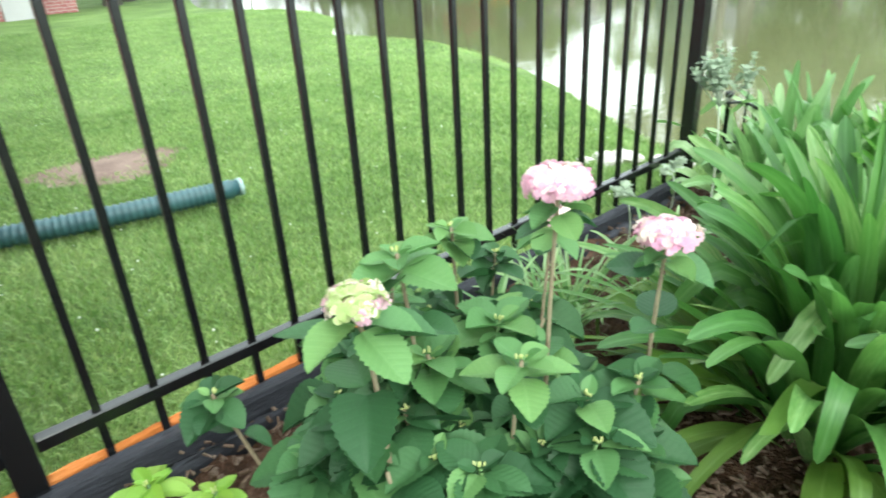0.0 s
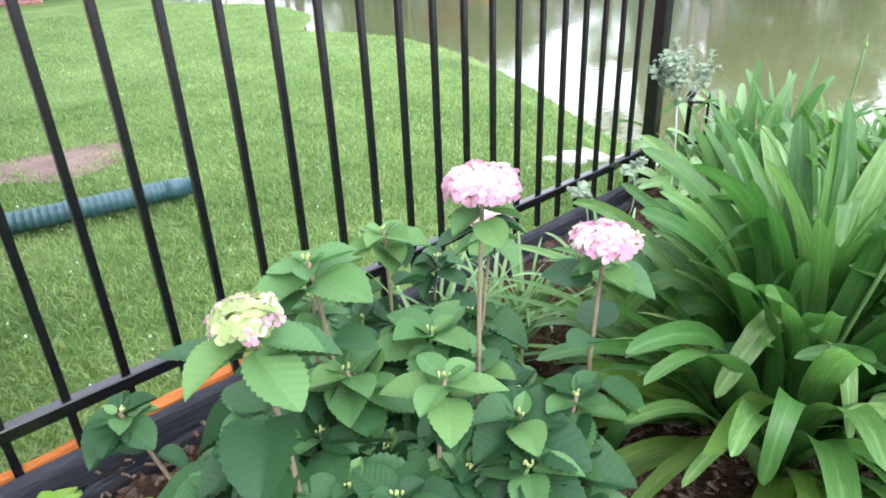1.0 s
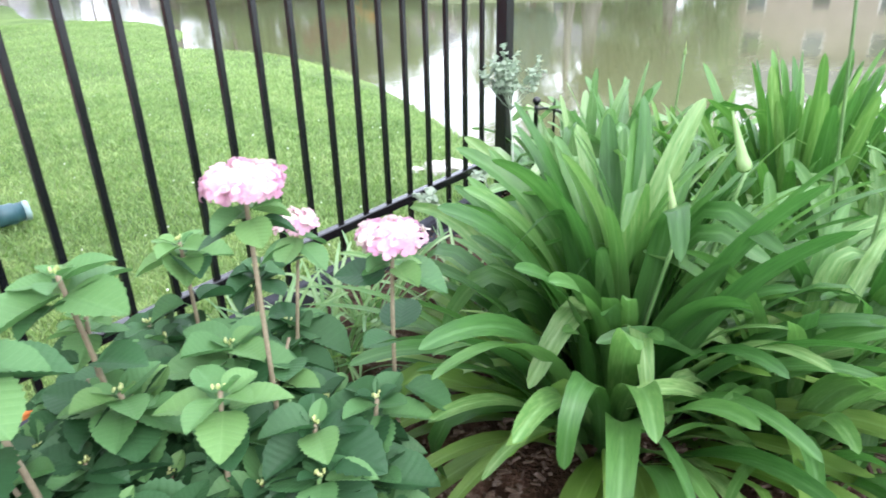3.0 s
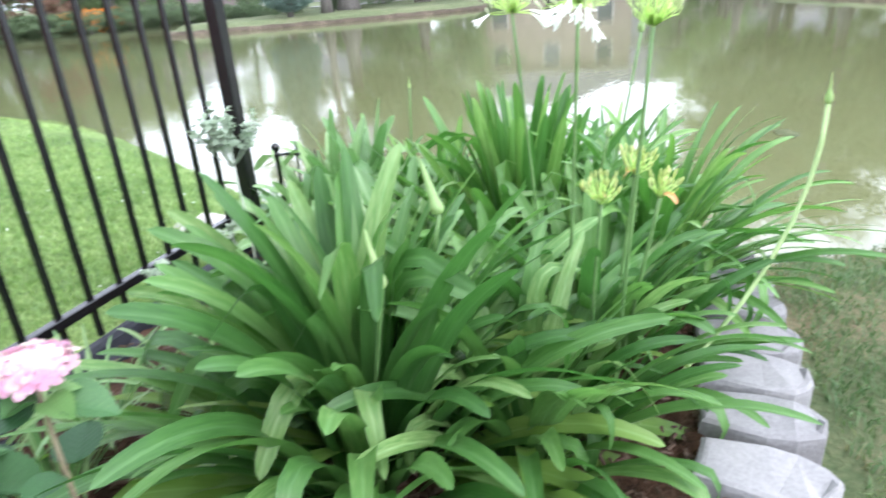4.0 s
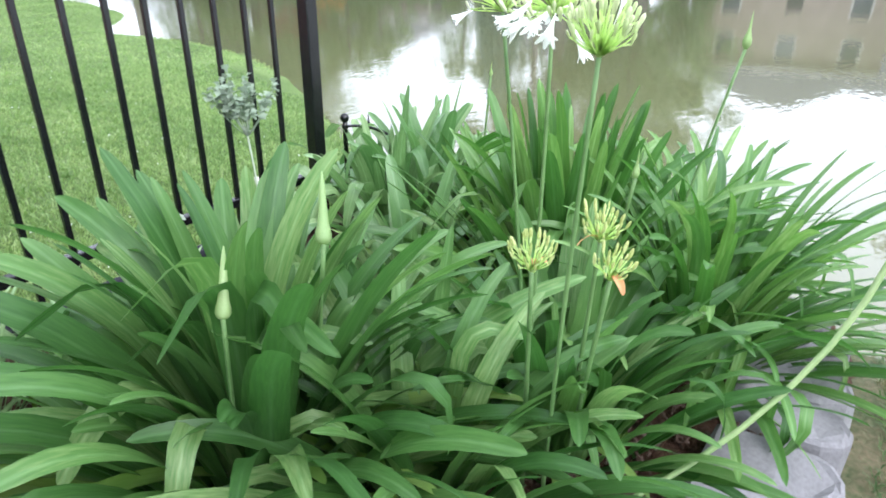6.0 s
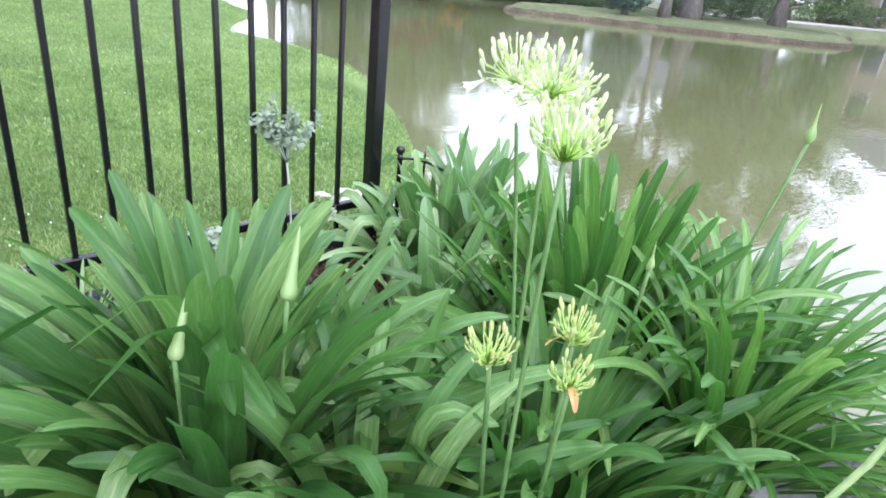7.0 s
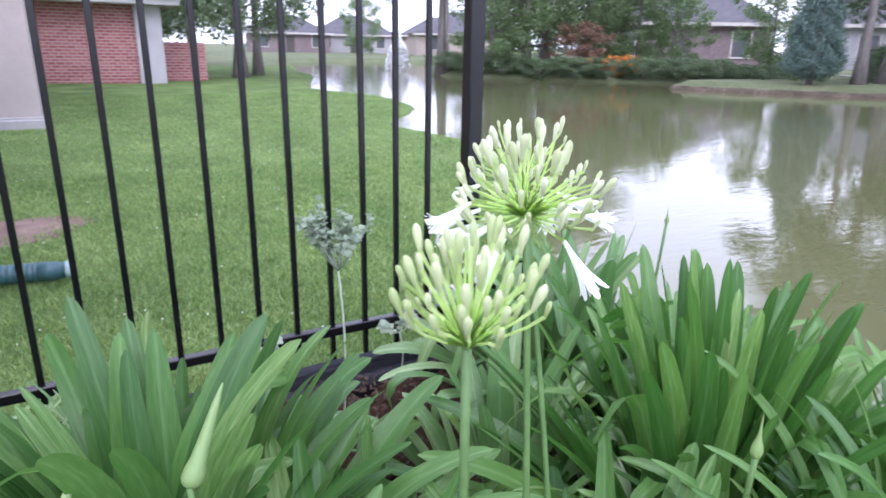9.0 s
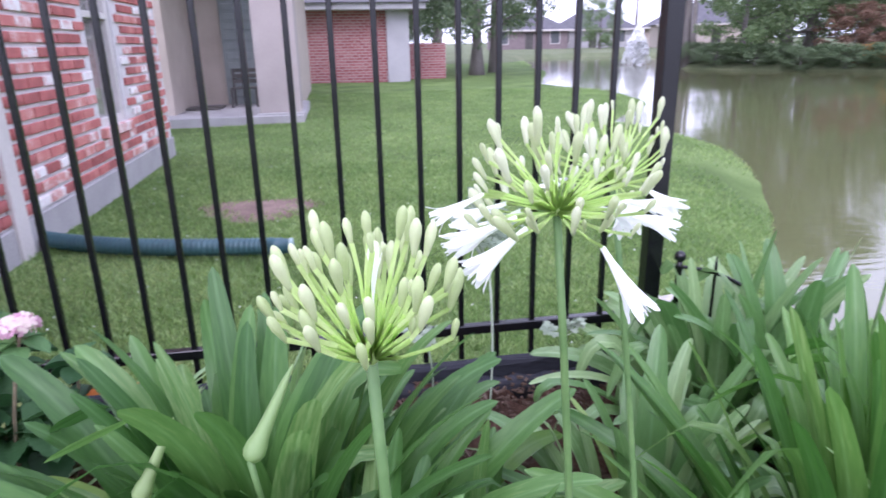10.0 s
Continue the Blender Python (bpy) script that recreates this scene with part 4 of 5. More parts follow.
flower_stalk(clump_mid, (-0.84, -1.44, 0.05), (-0.91, -1.479, 0.882), (-0.01, 0, 0), 58, 0.043, BUD, 0.0185, 0, 90, 62, rise=0.5, opens=[(0.004, -0.012, 0.034, 0.1, -0.3, 1, 0.03, 0.3)])
flower_stalk(clump_mid, (-0.6, -1.28, 0.05), (-0.66, -1.2, 0.9), (0.01, 0, 0), 36, 0.054, BUD_WHITE, 0.021, 4, 95, 63, open_side=-1.2, rise=0.3)
flower_stalk(clump_mid, (-0.8, -1.38, 0.05), (-0.89, -1.406, 0.57), (0, 0, 0), 40, 0.034, BUD_YOUNG, 0.017, 0, 88, 64, spathe=True, thick=0.0042, rise=0.55)
flower_stalk(clump_mid, (-0.76, -1.44, 0.05), (-0.852, -1.511, 0.572), (0, 0, 0), 26, 0.028, BUD_YOUNG, 0.017, 0, 80, 65, spathe=True, thick=0.0042, rise=0.6)
flower_stalk(clump_mid, (-0.7, -1.42, 0.05), (-0.785, -1.465, 0.595), (0, 0, 0), 34, 0.033, BUD_YOUNG, 0.017, 0, 85, 66, spathe=True, thick=0.0042, rise=0.55)
closed_stalk(clump_front, (-1.14, -0.98, 0.05), (-1.187, -1.075, 0.51), (0.42, 0.37, 0.82), 0.105)
closed_stalk(clump_front, (-1.0, -1.02, 0.05), (-1.04, -1.135, 0.59), (0.45, 0.42, 0.78), 0.115)
closed_stalk(clump_back, (-0.3, -1.3, 0.05), (-0.436, -1.394, 0.585), (0, 0, 1), 0.06)
closed_stalk(clump_back, (-0.02, -1.35, 0.05), (0.04, -1.458, 0.79), (0.05, 0, 1), 0.085, (-0.03, 0, 0))
closed_stalk(clump_mid, (-0.8, -1.5, 0.03), (-0.557, -1.838, 0.685), (-0.1, 0.06, 1), 0.065, (0.03, -0.085, 0.005), 0.005, M_PALE_STALK)
closed_stalk(clump_post, (0.25, -0.6, 0.05), (0.28, -0.62, 0.6), (0, 0, 1), 0.05, (0, 0, 0), 0.004)

# ---- hydrangea ----


def broad_leaf(name, mat, seed, cup=0.12, droop=0.25, aspect=0.68):
    """An ovate, toothed leaf of unit length with sunken veins, lying along +x."""
    g = random.Random(seed)
    vs, fs = [], []
    nu, nv = 22, 9
    for i in range(nu + 1):
        s = i / nu
        w = aspect / 2 * (math.sin(math.pi * min(1, s ** 0.78)) ** 0.55 * (1 - 0.35 * max(0.0, s - 0.75) / 0.25) if 0 < s < 1 else 0.0)
        tooth = 1 + (0.06 if i % 2 else -0.045) * (0.12 < s < 0.97)
        for k in range(nv):
            u = k / (nv - 1) * 2 - 1
            y = u * w * (tooth if abs(u) > 0.9 else 1)
            vein = 0.0045 * math.cos((s * 1.0 - abs(u) * 0.28) * 2 * math.pi * 6.5) * (1.05 - abs(u)) * (w / 0.34)
            z = cup * abs(u) ** 1.2 * w * 2 - droop * s * s + 0.03 * math.sin(4 * s + seed) * abs(u) + vein - 0.018 * (k == nv // 2)
            vs.append((s, y, z + g.uniform(-0.003, 0.003)))
    for i in range(nu):
        for k in range(nv - 1):
            fs.append((i * nv + k, i * nv + k + 1, (i + 1) * nv + k + 1, (i + 1) * nv + k))
    return mesh_of(name, vs, fs, mat)


HYD = [broad_leaf("leaf", M_HYD, i, cup=0.08 + 0.12 * (i % 4), droop=0.06 + 0.12 * (i % 3), aspect=0.78 + 0.05 * (i % 3)) for i in range(8)]
HYD_TOP = [broad_leaf("leaf", M_HYD_TOP, 40 + i, cup=0.16 + 0.1 * (i % 3), droop=0.04 + 0.1 * (i % 2), aspect=0.76) for i in range(5)]
LIME = [broad_leaf("leaf", M_LIME, 20 + i, cup=0.3, droop=0.05, aspect=0.6) for i in range(2)]


def floret(mat, seed):
    """A four-petalled floret, about one unit across, facing +z."""
    g = random.Random(seed)
    vs, fs = [], []
    for p in range(4):
        a = p * math.pi / 2 + g.uniform(-0.15, 0.15)
        o = len(vs)
        for s, w, z in ((0.03, 0.05, 0), (0.22, 0.2, 0.05), (0.42, 0.24, 0.06 + g.uniform(-0.06, 0.06)), (0.54, 0.1, g.uniform(-0.08, 0.06))):
            for u in (-1, 0, 1):
                x, y = s, u * w
                vs.append((x * math.cos(a) - y * math.sin(a), x * math.sin(a) + y * math.cos(a), z + 0.03 * abs(u)))
        for i in range(3):
            for k in range(2):
                fs.append((o + i * 3 + k, o + i * 3 + k + 1, o + (i + 1) * 3 + k + 1, o + (i + 1) * 3 + k))
    return mesh_of("floret", vs, fs, mat)


PINKS = [floret(M_PINK, i) for i in range(3)]
CREAMS = [floret(M_CREAM, 10 + i) for i in range(3)]
LIMES = [floret(M_LIMEFLO, 20 + i) for i in range(3)]

hyd = thing("hydrangea", -1.75, -0.55, 0.02, "hydrangea bush with broad green leaves, pink and lime flower heads", "shrub")


def flower_head(owner, top, radius, flat, sets, seed, label, n=50, size=0.028, leaf=0.066):
    """A domed head: florets set over the upper shell, each facing outwards."""
    g = random.Random(seed)
    at = Vector(top) - owner.location
    core = bmesh.new()
    bmesh.ops.create_icosphere(core, subdivisions=2, radius=radius * 0.72)
    bmesh.ops.scale(core, vec=(1, 1, flat * 0.8), verts=core.verts[:])
    head = part("flower_head", core, sets[0][0].materials[0], owner, label, True, Matrix.Translation(at))
    for i in range(n):
        th = math.acos(1 - 1.35 * (i + 0.5) / n)
        ph = i * 2.39996
        d = Vector((math.sin(th) * math.cos(ph), math.sin(th) * math.sin(ph), math.cos(th) * flat))
        upper = g.random() < 0.75 * max(0, math.cos(th)) ** 0.7
        me = g.choice(sets[1] if upper else sets[0])
        s = size * g.uniform(0.8, 1.25)
        child("floret", me, head, aim(d * radius * g.uniform(0.82, 1.14), Vector((d.x, d.y, d.z / max(flat, 0.3) + 0.3)) + Vector((g.uniform(-0.8, 0.8), g.uniform(-0.8, 0.8), 0)), (s, s, s), g.uniform(0, 90)))
    turn = g.uniform(0, 90)
    for k in range(5):
        L = leaf * g.uniform(0.85, 1.15)
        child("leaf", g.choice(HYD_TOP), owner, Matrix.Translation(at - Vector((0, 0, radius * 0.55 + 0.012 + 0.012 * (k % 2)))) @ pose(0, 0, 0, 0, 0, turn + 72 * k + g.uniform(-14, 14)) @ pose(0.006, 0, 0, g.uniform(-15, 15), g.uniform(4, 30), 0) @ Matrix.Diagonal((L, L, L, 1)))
    return head


def hyd_stem(base, top, rng_, leaf=0.1, pairs=3, woody=True, crown=True, low=0.35, lime=False):
    """A stem with opposite pairs of leaves, thinner and smaller upwards, and a rosette at the top."""
    off = hyd.location
    b0, t0 = Vector(base) - off, Vector(top) - off
    line = bend_line(b0, t0, (rng_.uniform(-0.02, 0.02), rng_.uniform(-0.02, 0.02), 0), 6)
    child("stem", tube_mesh("stem", line, [0.0046, 0.0044, 0.0042, 0.004, 0.0036, 0.0034, 0.003], M_WOODY if woody else M_STALK, 6), hyd)
    kinds = LIME if lime else HYD
    turn = rng_.uniform(0, 180)
    for p in range(pairs):
        f = low + (1 - low) * (p + 0.6) / pairs
        at = line[0].lerp(line[-1], min(1, f))
        for k in range(2):
            az = turn + 90 * p + 180 * k + rng_.uniform(-20, 20)
            L = leaf * (1.25 - 0.4 * f) * rng_.uniform(0.8, 1.15)
            child("leaf", rng_.choice(kinds), hyd, Matrix.Translation(at) @ pose(0, 0, 0, 0, 0, az) @ pose(0.012, 0, 0, rng_.uniform(-15, 15), rng_.uniform(-22, 22), 0) @ Matrix.Diagonal((L, L, L, 1)))
    if crown:
        # low shoots take mostly the darker leaf: older growth, and shade given by colour
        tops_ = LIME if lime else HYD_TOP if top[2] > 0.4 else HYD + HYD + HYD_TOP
        for tier, (cnt, size, tilt, drop) in enumerate(((2, 0.34, -36, 0.0), (4, 0.68, -12, 0.006), (4, 1.0, 8, 0.024))):
            for k in range(cnt):
                az = turn + 360 * k / cnt + 40 * tier + rng_.uniform(-14, 14)
                L = leaf * size * rng_.uniform(0.85, 1.15)
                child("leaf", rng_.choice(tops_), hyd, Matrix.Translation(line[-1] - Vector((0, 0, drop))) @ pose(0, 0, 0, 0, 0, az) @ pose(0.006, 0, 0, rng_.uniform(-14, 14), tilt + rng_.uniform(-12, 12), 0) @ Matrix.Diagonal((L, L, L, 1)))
        for k in range(5):
            child("flower_bud", BUD_YOUNG, hyd, Matrix.Translation(line[-1] + Vector((rng_.uniform(-0.006, 0.006), rng_.uniform(-0.006, 0.006), 0.004))) @ pose(0, 0, 0, rng_.uniform(-30, 30), rng_.uniform(-30, 30), 0) @ Matrix.Diagonal((0.012, 0.012, 0.008, 1)))


hr = random.Random(5)
PINK_A, PINK_B, GREEN, CREAM = (-1.762, -0.735, 0.703), (-1.597, -0.812, 0.594), (-2.067, -0.685, 0.632), (-1.54, -0.55, 0.538)
hyd_stem((-1.74, -0.7, 0.03), (PINK_A[0], PINK_A[1], PINK_A[2] - 0.02), hr, 0.06, 1, crown=False, low=0.86)
hyd_stem((-1.56, -0.78, 0.03), (PINK_B[0], PINK_B[1], PINK_B[2] - 0.02), hr, 0.075, 3, crown=False, low=0.45)
hyd_stem((-2.03, -0.62, 0.03), (GREEN[0], GREEN[1], GREEN[2] - 0.02), hr, 0.095, 2, crown=False, low=0.7)
hyd_stem((-1.6, -0.54, 0.03), (CREAM[0], CREAM[1], CREAM[2] - 0.02), hr, 0.075, 1, crown=False, low=0.8)
flower_head(hyd, PINK_A, 0.042, 0.36, (PINKS, CREAMS), 71, "pink hydrangea flower head fading to cream on top", 84, 0.022, 0.05)
flower_head(hyd, PINK_B, 0.04, 0.34, (PINKS, CREAMS), 72, "pale pink hydrangea flower head", 78, 0.022, 0.045)
flower_head(hyd, GREEN, 0.033, 0.4, (LIMES + CREAMS + PINKS[:1], LIMES), 73, "lime-green hydrangea flower head with a pale pink edge", 64, 0.02, 0.085)
flower_head(hyd, CREAM, 0.031, 0.5, (CREAMS + PINKS, CREAMS), 74, "small cream hydrangea flower head flushed with pink", 36, 0.021, 0.06)
# budded shoots: place and height of the top, leaf length, leaf pairs, where the pairs begin
for x, y, h, leaf, pairs, low in [
        (-1.688, -0.434, 0.525, 0.075, 4, 0.4), (-1.925, -0.58, 0.605, 0.08, 4, 0.4), (-1.515, -0.379, 0.392, 0.065, 2, 0.55), (-1.875, -0.49, 0.495, 0.055, 1, 0.8),
        (-1.905, -0.607, 0.436, 0.085, 2, 0.5), (-1.848, -0.746, 0.463, 0.08, 2, 0.5), (-1.7, -0.29, 0.33, 0.08, 2, 0.5), (-1.971, -0.625, 0.38, 0.08, 2, 0.5),
        (-2.045, -0.6, 0.395, 0.08, 2, 0.45), (-1.867, -0.754, 0.265, 0.085, 2, 0.4), (-1.71, -0.85, 0.295, 0.08, 2, 0.4), (-2.126, -0.265, 0.3, 0.07, 2, 0.55),
        (-1.66, -0.823, 0.367, 0.08, 2, 0.5), (-1.76, -0.6, 0.36, 0.085, 2, 0.4), (-1.62, -0.52, 0.31, 0.08, 2, 0.45)]:
    hyd_stem((x * 0.8 - 0.36, y * 0.8 - 0.13, 0.03), (x, y, h), hr, leaf, pairs, low=low)
# leafy shoots between them
for i in range(64):
    a, r = i * 2.39996 + 0.7, math.sqrt((i + 0.5) / 64)
    x, y = -1.83 + 0.36 * r * math.cos(a), -0.6 + 0.3 * r * math.sin(a)
    if x > -1.6 and y < -0.5 or x > -1.5 or x < -2.02 and y > -0.5:
        continue
    hyd_stem((x * 0.7 - 0.546, y * 0.7 - 0.18, 0.03), (x, y, 0.39 - 0.12 * r * r + hr.uniform(-0.1, 0.03)), hr, 0.084 + 0.009 * (i % 3), 2, woody=i % 2 == 0, crown=i % 3 != 0, low=0.55)
# the low leafy skirt
for i in range(30):
    a, r = i * 2.39996, math.sqrt((i + 0.5) / 30)
    x, y = -1.91 + 0.27 * r * math.cos(a), -0.77 + 0.23 * r * math.sin(a)
    hyd_stem((x * 0.8 - 0.37, y * 0.8 - 0.14, 0.03), (x, y, 0.21 - 0.06 * r + hr.uniform(-0.03, 0.05)), hr, 0.088 + 0.01 * (i % 3), 2, woody=i % 2 == 0, crown=i % 2 == 0, low=0.3)
hyd_stem((-2.25, -0.15, 0.02), (-2.25, -0.16, 0.1), hr, 0.075, 2, False, lime=True)
hyd_stem((-2.17, -0.24, 0.02), (-2.16, -0.25, 0.08), hr, 0.06, 1, False, lime=True)

# ---- silver-leaved plant by the fence ----


def silver_plant(x, y, z, h, n, seed, label, spread=0.07):
    """A thin stem that forks near its top into twigs crowded with small lobed silvery leaves."""
    g = random.Random(seed)
    ob = thing("dusty_miller", x, y, z, label, "plant")
    fork = Vector((0.01, 0.0, h * 0.78))
    child("stem", tube_mesh("stem", bend_line((0, 0, 0), fork, (0.012, -0.01, 0), 6), [0.0026] * 7, M_SILVER, 6), ob)
    leaves = []
    for i in range(n):
        t = Vector((g.gauss(0, spread), g.gauss(0, spread), h * g.uniform(0.9, 1.06)))
        child("twig", tube_mesh("twig", bend_line(fork, t, (0, 0, -0.01), 4), [0.0017, 0.0016, 0.0015, 0.0013, 0.001], M_SILVER, 5), ob)
        for k in range(24):
            az = g.uniform(0, 360)
            L = g.uniform(0.013, 0.026)
            m = Matrix.Translation(t.lerp(fork, 0.024 * k) + Vector((g.uniform(-1, 1), g.uniform(-1, 1), g.uniform(-1, 1))) * 0.006) @ pose(0, 0, 0, g.uniform(-30, 30), g.uniform(-70, 25), az)
            o = [m @ Vector(p) for p in ((0, 0.002, 0), (L * 0.4, 0.005, 0.002), (L * 0.45, 0.012, 0.004), (L * 0.6, 0.005, 0.003), (L * 0.75, 0.011, 0.004), (L, 0, -0.004), (L * 0.75, -0.011, 0.004), (L * 0.6, -0.005, 0.003), (L * 0.45, -0.012, 0.004), (L * 0.4, -0.005, 0.002), (0, -0.002, 0))]
            leaves.append((o, [tuple(range(11))]))
    tagged(child("foliage", joined("foliage", leaves, M_SILVER), ob), kind="stuff")
    return ob


silver_plant(-0.6, -0.4, 0.02, 0.66, 13, 81, "spindly silver-leaved plant beside the fence", 0.058)
silver_plant(-0.72, -0.2, 0.02, 0.26, 4, 82, "low silver-leaved plant under the fence rail", 0.03)
silver_plant(-0.3, -0.12, 0.02, 0.22, 3, 83, "low silver-leaved plant beside the fence post", 0.025)

# ---- low iron border fence ----
border = thing("border_fence", 0.048, -0.141, LAWN, "low black wrought-iron border fence with ball finial", "fence")
bp_ = Matrix.Translation((-0.048, 0.141, -LAWN))
sp = bmesh.new()
bmesh.ops.create_uvsphere(sp, u_segments=14, v_segments=10, radius=0.017)
part("finial", sp, M_BLACK, border, "", True, bp_ @ Matrix.Translation((0.048, -0.141, 0.425)))
child("upright", tube_mesh("upright", [(0.048, -0.141, LAWN), (0.048, -0.141, 0.385), (0.048, -0.141, 0.39), (0.048, -0.141, 0.412)], [0.009, 0.009, 0.013, 0.007], M_BLACK, 8), border, bp_)
arch = [(0.048 + 0.2 * s, -0.141 - 0.055 * s, 0.392 - 0.07 * s * s) for s in [i / 12 for i in range(13)]]
child("rail", tube_mesh("rail", arch, [0.006] * 13, M_BLACK, 6), border, bp_)
child("rail", tube_mesh("rail", [(x, y, z - 0.16) for x, y, z in arch], [0.006] * 13, M_BLACK, 6), border, bp_)
for k in (6, 12):
    x, y, z = arch[k]
    child("upright", tube_mesh("upright", [(x, y, WATER - 0.1), (x, y, z + 0.02), (x, y, z + 0.05)], [0.005, 0.005, 0.0015], M_BLACK, 6), border, bp_)

# ---- materials of houses and trees ----
M_MORTAR = noisy("mortar", [(0.3, (0.55, 0.53, 0.53)), (0.7, (0.7, 0.68, 0.68))], 14, 150, 0.95, 0.5, 0.004, 0.2)
M_BRICK = noisy("brick", [(0.12, (0.3, 0.1, 0.095)), (0.4, (0.48, 0.16, 0.145)), (0.6, (0.56, 0.24, 0.21)), (0.68, (0.62, 0.36, 0.33)), (0.76, (0.78, 0.75, 0.74))], 9, 90, 0.85, 0.5, 0.004, 0.2, vary=0.62)
M_REDBRICK, n, l, b = material("dark_red_brick", 0.9, 0.0, 0.2)
co, sep, com, bt = n.new("ShaderNodeNewGeometry"), n.new("ShaderNodeSeparateXYZ"), n.new("ShaderNodeCombineXYZ"), n.new("ShaderNodeTexBrick")
l.new(co.outputs["Position"], sep.inputs[0])
l.new(sep.outputs[0], com.inputs[0])
l.new(sep.outputs[2], com.inputs[1])
l.new(com.outputs[0], bt.inputs["Vector"])
for k, v in (("Color1", (0.3, 0.1, 0.1, 1)), ("Color2", (0.43, 0.2, 0.19, 1)), ("Mortar", (0.44, 0.33, 0.32, 1)), ("Scale", 1.0), ("Mortar Size", 0.011), ("Bias", -0.3), ("Brick Width", 0.21), ("Row Height", 0.084)):
    bt.inputs[k].default_value = v
l.new(bt.outputs[0], b.inputs["Base Color"])
M_FARBRICK = noisy("far_brick", [(0.3, (0.17, 0.135, 0.14)), (0.6, (0.26, 0.21, 0.215)), (0.75, (0.36, 0.31, 0.31))], 4, 25, 0.9, 0.4, 0.01, 0.2)
M_TAN = noisy("tan_stucco", [(0.3, (0.4, 0.34, 0.29)), (0.7, (0.54, 0.48, 0.42))], 2, 60, 0.9, 0.3, 0.005, 0.2)
# darker copy of the tan stucco for one far house, shade put into its colour
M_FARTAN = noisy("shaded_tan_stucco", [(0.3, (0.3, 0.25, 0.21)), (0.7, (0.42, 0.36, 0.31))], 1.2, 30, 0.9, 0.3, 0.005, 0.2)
M_TRIM = noisy("pale_trim", [(0.3, (0.5, 0.47, 0.44)), (0.7, (0.64, 0.61, 0.58))], 2, 60, 0.7, 0.15, 0.003, 0.3)
M_PIER = noisy("pinkish_tan_stucco", [(0.3, (0.36, 0.315, 0.3)), (0.7, (0.46, 0.41, 0.39))], 2, 60, 0.85, 0.25, 0.004, 0.2)
M_SIDING = noisy("grey_siding", [(0.3, (0.36, 0.355, 0.365)), (0.7, (0.47, 0.465, 0.475))], 2, 40, 0.8, 0.2, 0.005, 0.3)
M_SLAB = noisy("concrete", [(0.3, (0.3, 0.29, 0.29)), (0.7, (0.44, 0.43, 0.43))], 3, 80, 0.9, 0.4, 0.004, 0.2)
M_ROOF = noisy("roof_shingle", [(0.3, (0.085, 0.083, 0.095)), (0.7, (0.15, 0.148, 0.16))], 2, 30, 0.9, 0.5, 0.01, 0.2)
M_GLASS, n, l, b = material("window_glass", 0.06)
b.inputs["Base Color"].default_value = (0.12, 0.13, 0.14, 1)
M_PANE, n, l, b = material("clear_pane", 0.02)
b.inputs["Transmission Weight"].default_value, b.inputs["IOR"].default_value = 1.0, 1.45
M_DOOR = noisy("dark_door", [(0.3, (0.05, 0.05, 0.05)), (0.7, (0.12, 0.11, 0.1))], 5, 60, 0.5, 0.2, 0.003, 0.4)
M_SHUTTER = noisy("grey_green_paint", [(0.3, (0.2, 0.23, 0.23)), (0.7, (0.3, 0.33, 0.33))], 3, 60, 0.6, 0.15, 0.003, 0.3)
M_BARK = noisy("bark", [(0.3, (0.12, 0.105, 0.1)), (0.55, (0.22, 0.2, 0.19)), (0.75, (0.34, 0.32, 0.31))], 6, 40, 0.95, 0.9, 0.03, 0.2, stretch=(1, 1, 0.2))
# crown greens paled and greyed: haze over the water is put into leaf colour
M_TREE = leafy("tree_leaf", [(0.05, (0.06, 0.095, 0.05)), (0.5, (0.11, 0.165, 0.085)), (0.95, (0.2, 0.26, 0.14))], 0.6, 0.3, island=True)
M_TREE2 = leafy("tree_leaf_light", [(0.05, (0.08, 0.13, 0.06)), (0.5, (0.14, 0.21, 0.095)), (0.95, (0.23, 0.3, 0.15))], 0.6, 0.35, island=True)
M_CYPRESS = leafy("blue_conifer", [(0.05, (0.07, 0.12, 0.1)), (0.5, (0.12, 0.185, 0.16)), (0.95, (0.2, 0.28, 0.25))], 0.7, 0.2, island=True)
M_RED = leafy("red_shrub_leaf", [(0.05, (0.13, 0.08, 0.06)), (0.5, (0.2, 0.12, 0.085)), (0.95, (0.28, 0.19, 0.12))], 0.7, 0.2, island=True)
M_ORANGEFLO = leafy("orange_blossom", [(0.1, (0.6, 0.18, 0.03)), (0.9, (0.8, 0.32, 0.06))], 0.7, 0.2, island=True)

# ---- neighbour's brick house by the lawn ----
HX = -2.65
house = thing("brick_house", HX, 3.5, LAWN, "red brick house with white-flecked bricks and a concrete footing", "house")


def hpart(name, bm, mat, label="", parent=house):
    return part(name, bm, mat, parent, label, m=Matrix.Translation(-house.location) if parent is house else None)


W0, W1, WT = -0.6, 5.42, 3.0
WY0, WY1, WZ0, WZ1 = 3.42, 4.05, 0.47, 2.1
bm = bmesh.new()
for y0, y1, z0, z1 in ((W0, WY0, 0.14, WT), (WY1, W1, 0.14, WT), (WY0, WY1, 0.14, WZ0), (WY0, WY1, WZ1, WT)):
    box(bm, HX - 0.25, HX - 0.012, y0, y1, z0, z1)
hpart("wall", bm, M_MORTAR)
hpart("wall", boxed(-6.5, HX - 0.25, W1 - 0.25, W1, 0.14, WT), M_MORTAR)
hpart("footing", boxed(-6.5, HX + 0.01, W0, W1 + 0.02, LAWN - 0.1, 0.14, 0.01), M_SLAB)
